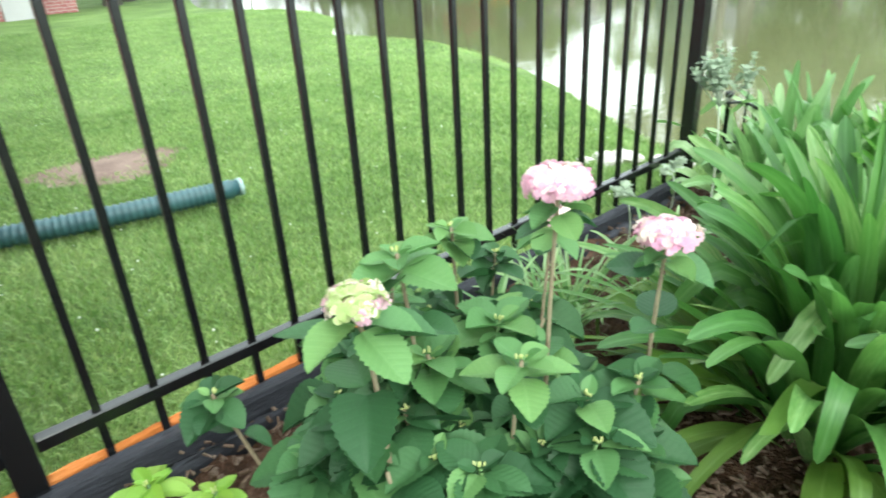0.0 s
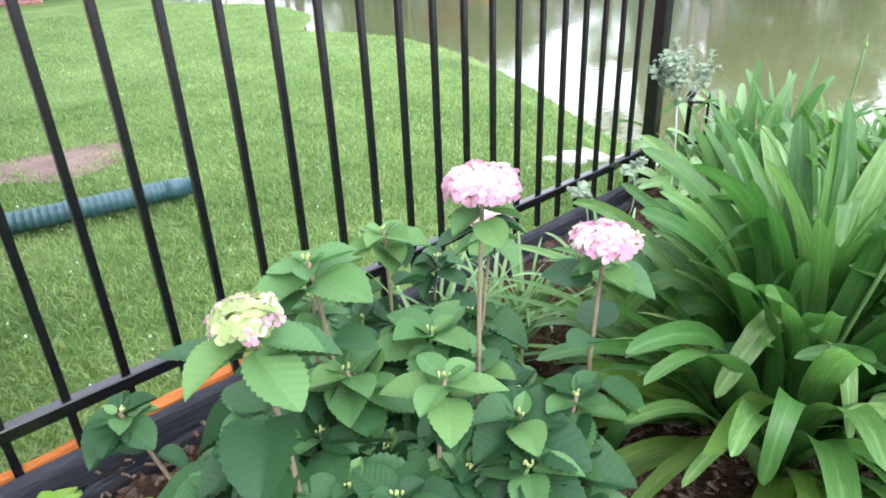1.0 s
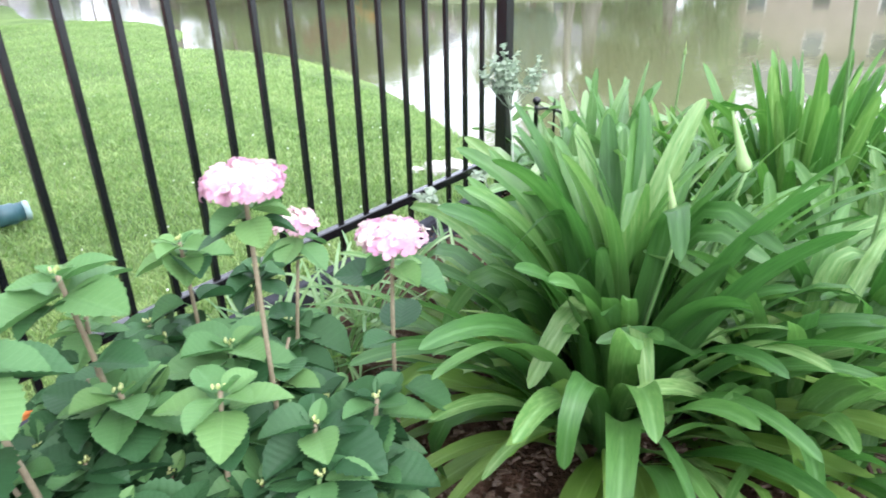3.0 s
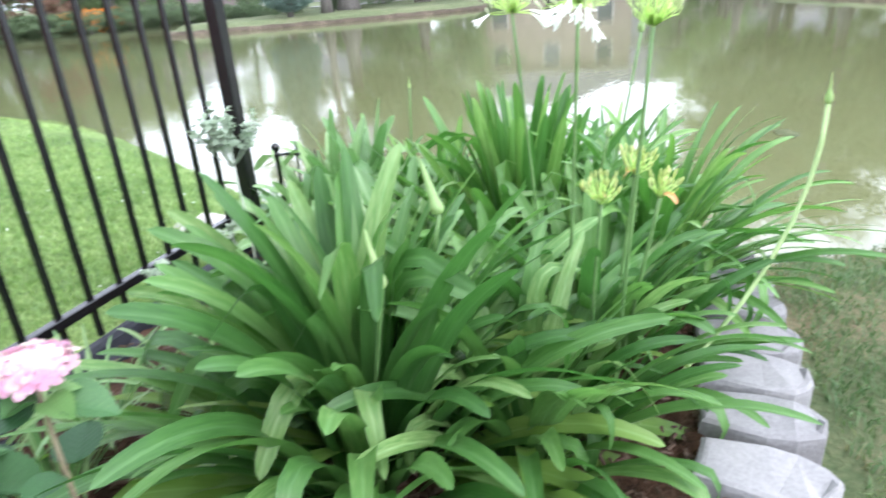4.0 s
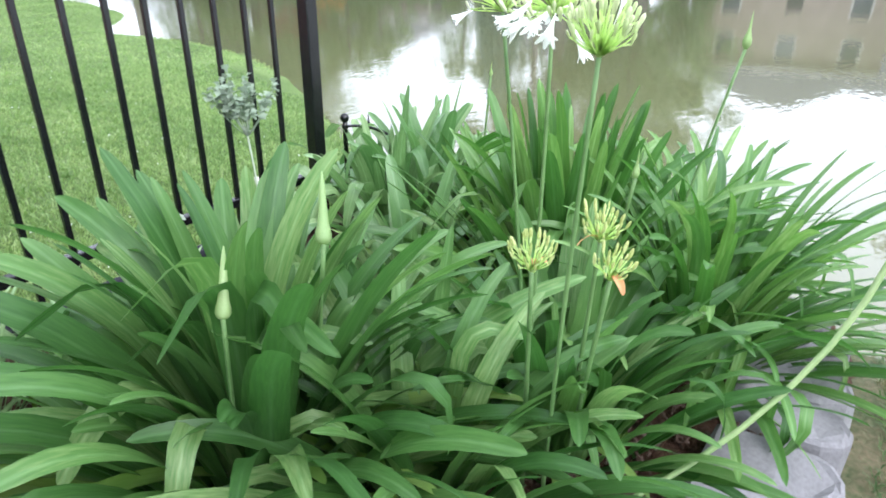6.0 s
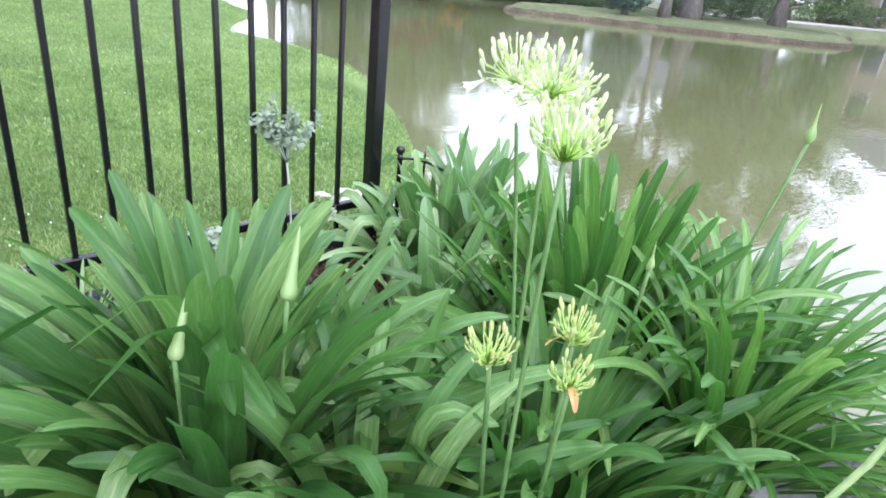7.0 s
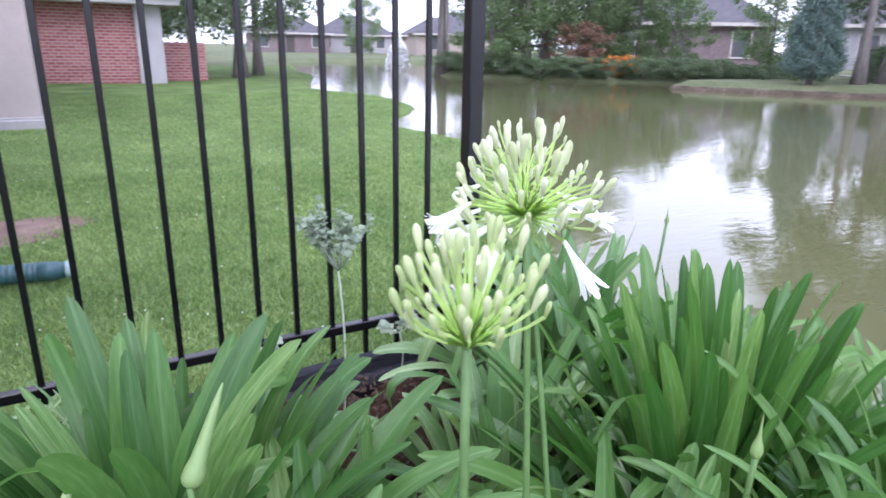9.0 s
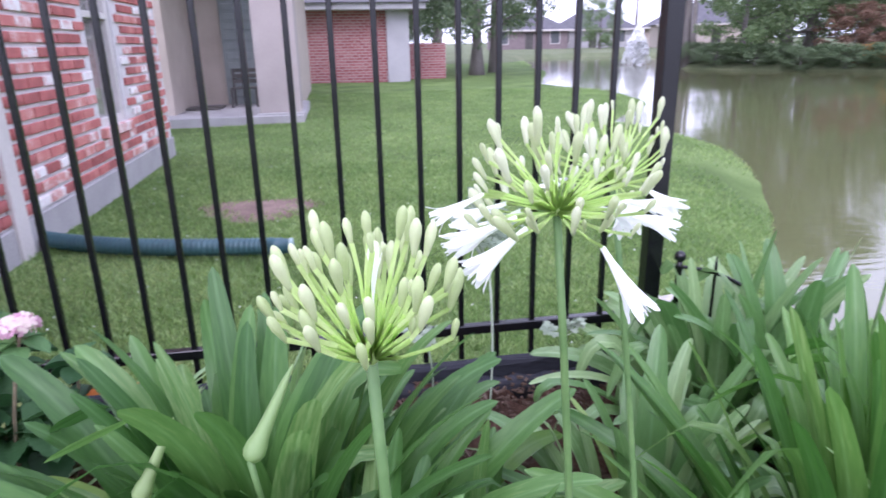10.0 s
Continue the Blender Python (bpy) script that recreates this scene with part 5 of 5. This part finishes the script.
hpart("corner_board", boxed(HX - 0.1, HX + 0.03, 1.8, 1.94, LAWN, WT, 0.006), M_TRIM, "pale painted corner board")
hpart("roof", boxed(-7, HX + 0.25, W0 - 0.4, W1 + 0.4, WT, WT + 0.14, 0.01), M_ROOF)
win = hpart("window", boxed(HX - 0.1, HX - 0.094, WY0, WY1, WZ0, WZ1), M_PANE, "white-framed window with a pale blind behind clear glass")
win.visible_shadow = False
part("blind", boxed(HX - 0.155, HX - 0.14, WY0, WY1, WZ0, WZ1, 0.003), M_TRIM, win, "pale closed window blind")
for nm, a in (("frame", (WY0, WY0 + 0.06, WZ0, WZ1)), ("frame", (WY1 - 0.06, WY1, WZ0, WZ1)), ("frame", (WY0 + 0.06, WY1 - 0.06, WZ0, WZ0 + 0.06)), ("frame", (WY0 + 0.06, WY1 - 0.06, 1.26, 1.31)), ("frame", (WY0 + 0.06, WY1 - 0.06, WZ1 - 0.06, WZ1))):
    part(nm, boxed(HX - 0.085, HX - 0.03, *a, 0.004), M_TRIM, win)
part("sill", boxed(HX - 0.1, HX + 0.035, WY0 - 0.04, WY1 + 0.04, WZ0 - 0.075, WZ0 - 0.002, 0.006), M_BRICK, win, "projecting brick sill")

porch = thing("porch", -2.6, 8.3, LAWN, "recessed porch with tan walls and concrete slab", "porch")


def ppart(name, bm, mat, label=""):
    return part(name, bm, mat, porch, label, m=Matrix.Translation(-porch.location))


ppart("slab", boxed(-6, -1.38, 8.02, 10.6, LAWN - 0.1, 0.07, 0.015), M_SLAB)
ppart("pier", boxed(-2.02, -1.42, 8.08, 8.75, 0.07, 2.9, 0.01), M_PIER, "pinkish tan porch pier")
ppart("pier_base", boxed(-2.06, -1.36, 8.04, 8.8, 0.0, 0.1, 0.01), M_SLAB)
ppart("back_wall", boxed(-6, -1.5, 10.3, 10.6, 0.07, 3.2), M_TAN)
ppart("side_wall", boxed(-3.6, -3.3, 8.5, 10.3, 0.07, 3.2), M_TAN)
ppart("beam", boxed(-6, -1.36, 8.04, 8.75, 2.9, 3.3), M_TAN)
ppart("roof", boxed(-7, -0.9, 7.6, 16.0, 3.3, 3.5, 0.02), M_ROOF)
ppart("far_wall", boxed(-6, -1.5, 10.62, 15.5, LAWN, 3.3), M_TAN)
shutter = ppart("shutter_door", boxed(-2.78, -2.1, 10.24, 10.29, 0.07, 2.15, 0.01), M_SHUTTER, "grey-green louvred porch door")
for k in range(12):
    part("slat", boxed(-2.72, -2.16, 10.205, 10.236, 0.2 + k * 0.16, 0.305 + k * 0.16, 0.006), M_SHUTTER, shutter)
chair = thing("garden_chair", -2.4, 9.7, 0.07, "small dark slatted garden chair on the porch slab", "chair")
for sx in (-0.2, 0.2):
    for sy in (-0.18, 0.18):
        part("leg", boxed(sx - 0.02, sx + 0.02, sy - 0.02, sy + 0.02, 0, 0.62 if sy > 0 else 0.3, 0.004), M_DOOR, chair)
for k in range(4):
    part("seat_slat", boxed(-0.22, 0.22, -0.19 + k * 0.1, -0.11 + k * 0.1, 0.3, 0.325, 0.004), M_DOOR, chair)
for k in range(3):
    part("back_slat", boxed(-0.18, 0.18, 0.165, 0.195, 0.38 + k * 0.09, 0.44 + k * 0.09, 0.004), M_DOOR, chair)
mat_ = bpy.data.meshes.new("door_mat")
bm = boxed(-3.4, -2.75, 9.2, 9.75, 0.07, 0.1, 0.008)
bm.to_mesh(mat_)
bm.free()
mat_.materials.append(M_DOOR)
tagged(new("door_mat", mat_), "dark mat lying on the concrete porch slab", "mat")

house2 = thing("brick_house", -0.5, 19.0, LAWN, "further red brick house with grey siding at its corner", "house")


def qpart(name, bm, mat, label=""):
    return part(name, bm, mat, house2, label, m=Matrix.Translation(-house2.location))


qpart("wall", boxed(-7, 1.3, 18.5, 26, LAWN - 0.1, 2.0), M_REDBRICK)
qpart("siding", boxed(0.75, 1.42, 18.3, 18.9, LAWN - 0.1, 2.0), M_SIDING, "grey board siding")
qpart("fascia", boxed(-7.4, 1.9, 17.9, 26.4, 2.0, 2.2, 0.02), M_SIDING)
rv = [(-7.5, 17.8, 2.2), (2.0, 17.8, 2.2), (2.0, 26.5, 2.2), (-7.5, 26.5, 2.2), (-3.5, 22.2, 5.4), (-1.5, 22.2, 5.4)]
child("roof", mesh_of("roof", rv, [(0, 1, 5, 4), (1, 2, 5), (2, 3, 4, 5), (3, 0, 4), (3, 2, 1, 0)], M_ROOF, False), house2, Matrix.Translation(-house2.location))
qpart("garden_wall", boxed(1.42, 2.75, 19.6, 19.85, LAWN - 0.1, 1.05), M_REDBRICK, "low red brick garden wall")


def far_house(x, y, w, d, h, roof_h, az, wall, seed, label, storeys=1):
    """A house across the water: walls, hipped roof, windows with frames and a door."""
    g = random.Random(seed)
    ob = thing("house", x, y, 0.0, label, "house", "houses round the pond")
    ob.rotation_euler = (0, 0, radians(az))
    part("wall", boxed(-w / 2, w / 2, 0, d, -0.2, h), wall, ob)
    o = 0.5
    rv = [(-w / 2 - o, -o, h), (w / 2 + o, -o, h), (w / 2 + o, d + o, h), (-w / 2 - o, d + o, h), (-w / 2 + d / 2, d / 2, h + roof_h), (w / 2 - d / 2, d / 2, h + roof_h)]
    child("roof", mesh_of("roof", rv, [(0, 1, 5, 4), (1, 2, 5), (2, 3, 4, 5), (3, 0, 4), (3, 2, 1, 0)], M_ROOF, False), ob)
    part("fascia", boxed(-w / 2 - o, w / 2 + o, -o - 0.04, -o + 0.04, h - 0.2, h + 0.02), M_TRIM, ob)
    k = max(2, int(w / 3.2))
    for s in range(storeys):
        for i in range(k):
            cx = -w / 2 + w * (i + 0.5) / k
            z0 = 0.8 + 3.0 * s
            if i == k // 2 and s == 0:
                part("door", boxed(cx - 0.5, cx + 0.5, -0.05, 0.02, 0, 2.1), M_DOOR, ob)
                continue
            wd = part("window", boxed(cx - 0.55, cx + 0.55, -0.03, 0.02, z0, z0 + 1.5), M_GLASS, ob)
            for a in ((cx - 0.65, cx - 0.55, z0 - 0.1, z0 + 1.6), (cx + 0.55, cx + 0.65, z0 - 0.1, z0 + 1.6)):
                part("frame", boxed(a[0], a[1], -0.07, 0.03, a[2], a[3]), M_TRIM, wd)
            part("sill", boxed(cx - 0.55, cx + 0.55, -0.07, 0.03, z0 - 0.1, z0), M_TRIM, wd)
    return ob


far_house(34.5, 28.5, 11, 9, 2.9, 3.7, -36, M_FARBRICK, 1, "brick house with steep dark grey roof behind trees")
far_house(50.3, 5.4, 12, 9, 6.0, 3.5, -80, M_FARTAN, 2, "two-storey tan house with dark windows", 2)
far_house(41, 66, 12, 9, 2.6, 2.6, -20, M_TAN, 3, "distant tan house with grey roof")
far_house(24.5, 82, 10, 8, 2.5, 2.3, -10, M_FARBRICK, 4, "distant pinkish brick house with grey roof")
far_house(34, 84, 11, 8, 2.5, 2.6, -20, M_SIDING, 5, "distant pale house with grey roof")
far_house(46, 80, 12, 8, 2.6, 2.6, -28, M_TAN, 10, "distant cream house with grey roof")
far_house(50, 40, 12, 9, 3.0, 3.8, -40, M_TAN, 6, "pale house behind trees across the pond")
far_house(46, 21, 13, 9, 3.0, 3.6, -62, M_SIDING, 8, "pale grey house behind the point's trees")
far_house(64, 1.5, 18, 10, 5.6, 4.4, -92, M_SIDING, 9, "large pale grey house at the pond's far end", 2)
far_house(66, -14, 14, 10, 3.2, 4.2, -100, M_FARBRICK, 7, "distant low brick house across the water")

# ---- trees ----


def leaf_cloud(name, centers, radii, n, size, mat, seed, squash=0.8):
    """Small leaf quads thrown round many twig ends, with gaps between the clumps."""
    g = np.random.default_rng(seed)
    k = g.integers(0, len(centers), n)
    c, r = np.array(centers)[k], np.array(radii)[k]
    d = g.normal(size=(n, 3))
    d /= np.linalg.norm(d, axis=1)[:, None]
    p = c + d * (r * g.uniform(0.25, 1, n) ** 0.6)[:, None] * np.array([1, 1, squash])
    a = g.normal(size=(n, 3))
    a /= np.linalg.norm(a, axis=1)[:, None]
    b_ = np.cross(a, g.normal(size=(n, 3)))
    b_ /= np.linalg.norm(b_, axis=1)[:, None]
    s = size * g.uniform(0.6, 1.3, n)[:, None]
    v = np.stack([p - a * s, p + b_ * s * 0.45, p + a * s, p - b_ * s * 0.45], 1).reshape(-1, 3)
    me = bpy.data.meshes.new(name)
    me.vertices.add(len(v))
    me.vertices.foreach_set("co", v.astype(np.float32).ravel())
    me.loops.add(4 * n)
    me.loops.foreach_set("vertex_index", np.arange(4 * n, dtype=np.int32))
    me.polygons.add(n)
    me.polygons.foreach_set("loop_start", np.arange(n, dtype=np.int32) * 4)
    me.materials.append(mat)
    me.update(calc_edges=True)
    return me


def tree_meshes(seed, height, crown, clear, n, size, mat, trunk_r, conical=False):
    """A tapered trunk with limbs, and a crown of clumps at the limbs' ends."""
    g = random.Random(seed)
    chunks = []
    lean = Vector((g.uniform(-0.12, 0.12), g.uniform(-0.12, 0.12), 0))
    line = [lean * (i / 8) ** 2 + Vector((0, 0, -0.2 + (height * 0.92 + 0.2) * i / 8)) for i in range(9)]
    chunks.append(tube(line, [trunk_r * (1.8 if i == 0 else 1.08 - 0.95 * i / 8) for i in range(9)], 9))
    cen, rad = [], []
    m = 26
    for i in range(m):
        f = clear + (0.98 - clear) * (i + 0.5) / m
        at = line[0].lerp(line[-1], f) + lean * (f * f - f)
        az = i * 2.39996 + g.uniform(-0.4, 0.4)
        prof = (1 - (f - clear) / (1 - clear)) ** 0.8 if conical else math.sin(math.pi * (0.12 + 0.86 * (f - clear) / (1 - clear))) ** 0.6
        r = crown * prof * g.uniform(0.65, 1.1)
        end = at + Vector((math.cos(az) * r, math.sin(az) * r, r * (0.05 if conical else 0.35)))
        chunks.append(tube(bend_line(at, end, (0, 0, -0.06 * r), 4), [trunk_r * 0.3 * (1 - 0.2 * k) * max(0.3, 1 - f) for k in range(5)], 5))
        for q in (0.55, 0.85, 1.05):
            cen.append(tuple(at.lerp(end, q) + Vector((g.uniform(-0.3, 0.3), g.uniform(-0.3, 0.3), g.uniform(-0.3, 0.3))) * crown * 0.25))
            rad.append(crown * g.uniform(0.16, 0.3))
    return joined("trunk", chunks, M_BARK), leaf_cloud("crown", cen, rad, n, size, mat, seed)


def cone_tree(height, radius, n, size, mat, seed):
    """A dense conical conifer: sprays crowd a ragged cone from near the ground to the tip."""
    g = np.random.default_rng(seed)
    f = 1 - np.sqrt(g.uniform(0, 1, n))
    a = g.uniform(0, 2 * np.pi, n)
    edge = radius * (1 - f) ** 0.72 * (0.86 + 0.14 * np.sin(a * 7 + f * 40)) * (0.25 + 0.75 * np.clip(f / 0.06, 0, 1))
    r = edge * g.uniform(0.55, 1.0, n) ** 0.5
    pts = np.stack([r * np.cos(a), r * np.sin(a), 0.3 + f * (height - 0.3)], 1)
    me = leaf_cloud("crown", pts[: n // 10], np.full(n // 10, radius * 0.14), n, size, mat, seed)
    line = [(0, 0, -0.2), (0, 0, height * 0.5), (0, 0, height * 0.95)]
    return tube_mesh("trunk", line, [0.14, 0.08, 0.01], M_BARK, 8), me


KINDS = {
    "shade": tree_meshes(1, 12, 4.2, 0.19, 36000, 0.1, M_TREE, 0.31),
    "cedar": tree_meshes(11, 10, 4.2, 0.09, 38000, 0.085, M_TREE, 0.25),
    "bank": tree_meshes(12, 11, 4.2, 0.08, 22000, 0.09, M_TREE2, 0.28),
    "oak": tree_meshes(1, 11, 4.4, 0.14, 24000, 0.1, M_TREE, 0.24),
    "elm": tree_meshes(2, 13, 4.2, 0.16, 22000, 0.1, M_TREE2, 0.2),
    "pine": tree_meshes(3, 17, 3.2, 0.5, 6000, 0.15, M_TREE, 0.26),
    "small": tree_meshes(4, 6.5, 2.6, 0.06, 12000, 0.085, M_TREE2, 0.14),
    "cypress": cone_tree(5.4, 1.15, 26000, 0.05, M_CYPRESS, 5),
    "shrub": tree_meshes(6, 1.8, 1.3, 0.03, 5000, 0.06, M_TREE, 0.05),
    "red": tree_meshes(7, 3.4, 1.6, 0.05, 8000, 0.07, M_RED, 0.06),
    "orange": tree_meshes(8, 0.9, 0.9, 0.05, 1600, 0.05, M_ORANGEFLO, 0.03),
}
TREE_LABEL = {"shade": "large thick-trunked shade tree on the point", "cedar": "dark spreading tree on the point", "bank": "leafy green tree on the far bank", "oak": "broad green shade tree beside the pond", "elm": "tall light-green leafy tree", "pine": "tall thin pine with high crown", "small": "small bright green tree on the bank",
              "cypress": "blue-green conical conifer on the point", "shrub": "rounded dark green shrub on the bank", "red": "reddish-leaved shrub on the far bank", "orange": "low orange-flowering shrub on the far bank"}


def plant_tree(kind, x, y, scale=1.0, az=0.0, stretch=1.0):
    z = float(ground_height(np.array([float(x)]), np.array([float(y)]))[0][0])
    name = "shrub" if kind in ("shrub", "red", "orange") else "tree"
    ob = thing(name, x, y, z, TREE_LABEL[kind], name, "trees and shrubs round the pond")
    ob.rotation_euler, ob.scale = (0, 0, radians(az)), (scale, scale, scale * stretch)
    child("trunk", KINDS[kind][0], ob)
    child("crown", KINDS[kind][1], ob)
    return ob


for k, x, y, s, st in [
        ("bank", 41, 12.6, 0.75, 1.0), ("bank", 46, 11.6, 0.9, 1.0), ("bank", 52, 12.5, 0.9, 1.0), ("shrub", 44.6, 10.2, 0.9, 0.8), ("shrub", 47, 9.4, 0.8, 0.8), ("cypress", 20.2, 11.0, 0.9, 0.98), ("shade", 24.5, 10.6, 1.0, 1.0), ("cedar", 28.5, 8.6, 1.0, 1.0), ("shrub", 25.9, 11.6, 0.8, 0.8), ("shrub", 23.0, 12.6, 0.8, 0.9), ("pine", 22.2, 10.5, 0.6, 1.0), ("small", 27.2, 17.2, 0.75, 1.0), ("bank", 17.4, 22.8, 0.8, 1.1),
        ("bank", 19.6, 24.2, 0.9, 1.0), ("pine", 14.2, 25.0, 0.75, 1.0), ("pine", 18.5, 26, 0.7, 1.0), ("small", 22.2, 22.6, 0.8, 0.9), ("red", 18.9, 20.9, 0.8, 0.8), ("orange", 19.5, 18.9, 1.0, 0.75), ("orange", 18.8, 19.5, 0.9, 0.7), ("oak", 4.1, 21.0, 0.75, 1.2),
        ("elm", 5.2, 23.0, 0.7, 1.2), ("oak", 2.0, 27, 0.9, 1.0), ("elm", 5.0, 36, 1.0, 1.0), ("pine", 8.5, 56, 0.9, 1.0), ("oak", 6, 68, 1.0, 1.0), ("small", 30, 72, 1.0, 1.0), ("pine", 24, 84, 0.9, 1.0), ("pine", 42, 88, 0.9, 1.0),
        ("pine", 33, 57, 1.0, 1.0), ("elm", 36, 52, 0.9, 1.0), ("elm", 25, 31, 0.8, 1.0), ("elm", 46, 16, 0.75, 1.0), ("pine", 49, 13, 0.8, 1.0), ("pine", 52, 19, 0.8, 1.0),
        ("shrub", 34, 12, 1.2, 0.8), ("oak", 65, 8.5, 0.75, 1.0), ("elm", 62, -4.5, 0.7, 1.0), ("oak", 64, -8, 0.9, 1.0), ("elm", 50, -7, 1.1, 1.0), ("pine", 44, -7, 1.1, 1.0), ("oak", 36, -8.5, 1.1, 1.0), ("elm", 30, -9, 0.6, 1.0),
        ("oak", 24, -10.5, 0.56, 1.0), ("elm", 17, -18, 1.0, 1.0), ("oak", 40, -13, 0.6, 1.0), ("shade", 20.5, -10.2, 0.36, 1.0), ("shade", 17.0, -11.6, 0.38, 1.0), ("shade", 25.5, -8.4, 0.75, 1.0), ("shade", 31, -7.0, 0.8, 1.0),
        ("small", 23.4, 21.8, 0.72, 1.0), ("shrub", 30, 11.2, 0.9, 0.9), ("shrub", 27.2, 11.8, 0.8, 0.9), ("bank", 21.2, 23.0, 0.8, 1.05), ("small", 25.0, 21.0, 0.7, 0.9), ("small", 15.6, 23.0, 0.9, 1.0), ("bank", 30, -14, 0.5, 1.0), ("bank", 25.5, -13.8, 0.6, 1.0),
        ("bank", 36, -13.5, 0.8, 1.0), ("shrub", 27, -12, 1.6, 1.0), ("shrub", 23, -12.5, 1.6, 1.0), ("shrub", 14.4, 24.65, 0.75, 0.55), ("shrub", 15.15, 24.2, 0.6, 0.6), ("shrub", 14.7, 23.35, 0.75, 0.55), ("shrub", 15.45, 22.9, 0.6, 0.6), ("shrub", 15.6, 22.05, 0.75, 0.55), ("shrub", 16.35, 21.6, 0.6, 0.6), ("shrub", 16.6, 20.75, 0.75, 0.55), ("shrub", 17.35, 20.3, 0.6, 0.6), ("shrub", 17.7, 19.75, 0.75, 0.55), ("shrub", 18.45, 19.3, 0.6, 0.6),
        ("shrub", 18.8, 18.85, 0.75, 0.55), ("shrub", 19.55, 18.4, 0.6, 0.6), ("shrub", 20.0, 18.05, 0.75, 0.55), ("shrub", 20.75, 17.6, 0.6, 0.6), ("shrub", 21.3, 17.25, 0.75, 0.55), ("shrub", 22.05, 16.8, 0.6, 0.6), ("shrub", 22.7, 16.55, 0.75, 0.55), ("shrub", 23.45, 16.1, 0.6, 0.6), ("shrub", 24.3, 15.75, 0.75, 0.55), ("shrub", 25.05, 15.3, 0.6, 0.6)]:
    plant_tree(k, x, y, s, rnd.uniform(0, 360), st)

road_line = [(29.5, 14.6), (34, 12.6), (39, 10.4), (44, 8.6), (50, 3)]
rv = []
for i, (x, y) in enumerate(road_line):
    a, c = road_line[max(i - 1, 0)], road_line[min(i + 1, 4)]
    k = math.hypot(c[0] - a[0], c[1] - a[1])
    rv += [(x + (a[1] - c[1]) / k * o, y + (c[0] - a[0]) / k * o, zz) for o, zz in ((-1.3, 0.05), (-1.3, 0.15), (1.3, 0.15), (1.3, 0.05))]
tagged(new("road", mesh_of("road", rv, [(i * 4 + q, i * 4 + q + 1, i * 4 + q + 5, i * 4 + q + 4) for i in range(4) for q in range(3)], M_SLAB, False)), "pale concrete drive past the houses", "road", kind="structure")

# ---- fountain ----
M_SPRAY, n, l, b = material("spray", 0.5)
b.inputs["Base Color"].default_value = (0.9, 0.92, 0.93, 1)
fountain = thing("fountain", 14.6, 30.4, WATER, "white fountain jet far out on the pond", "fountain")
g_ = random.Random(9)
drops = []
for i in range(2200):
    a, sp_, u = g_.uniform(0, 6.283), g_.uniform(0.1, 1.0), g_.uniform(0, 1)
    x, zz = sp_ * 0.75 * u, 0.05 + 3.6 * (1.1 - 0.5 * sp_) * (u * 2 - u * u * 2) * (1 if u < 0.5 else 1)
    drops.append((x * math.cos(a), x * math.sin(a), max(0.02, zz)))
dv, df = [], []
for p in drops:
    o, r = len(dv), g_.uniform(0.02, 0.06)
    dv += [(p[0] + r, p[1], p[2]), (p[0] - r * 0.5, p[1] + r, p[2]), (p[0] - r * 0.5, p[1] - r, p[2]), (p[0], p[1], p[2] + 3 * r), (p[0], p[1], p[2] - 2 * r)]
    df += [(o, o + 1, o + 3), (o + 1, o + 2, o + 3), (o + 2, o, o + 3), (o + 1, o, o + 4), (o + 2, o + 1, o + 4), (o, o + 2, o + 4)]
tagged(child("spray", mesh_of("spray", dv, df, M_SPRAY), fountain), "white falling spray")

# ---- bricks of the near house wall ----


def brick_mesh():
    bm = boxed(-0.012, 0.012, -0.098, 0.098, -0.029, 0.029, 0.004)
    me = bpy.data.meshes.new("brick")
    bm.to_mesh(me)
    bm.free()
    me.materials.append(M_BRICK)
    return me


BRICK = brick_mesh()
br = random.Random(17)
rest = []
wall_ob = [c for c in house.children if c.name.startswith("wall")][0]
count = 0
for row in range(34):
    z = 0.185 + row * 0.084
    off = 0.105 * (row % 2)
    for i in range(30):
        y = W0 + 0.1 + i * 0.21 + off
        if y > W1 - 0.1 or (WY0 - 0.1 < y < WY1 + 0.1 and WZ0 - 0.08 < z < WZ1 + 0.03):
            continue
        m = Matrix.Translation((HX - 0.006 + br.uniform(-0.003, 0.003), y, z)) @ pose(0, 0, 0, br.uniform(-1, 1), 0, 0)
        if 2.15 < y and z < 1.9 and count < 300:
            child("brick", BRICK, wall_ob, m)
            count += 1
        else:
            rest.append(([m @ v.co for v in BRICK.vertices], [tuple(p.vertices) for p in BRICK.polygons]))
o = child("brickwork", joined("brickwork", rest, M_BRICK), house, Matrix.Translation(-house.location))
tagged(o, kind="stuff")
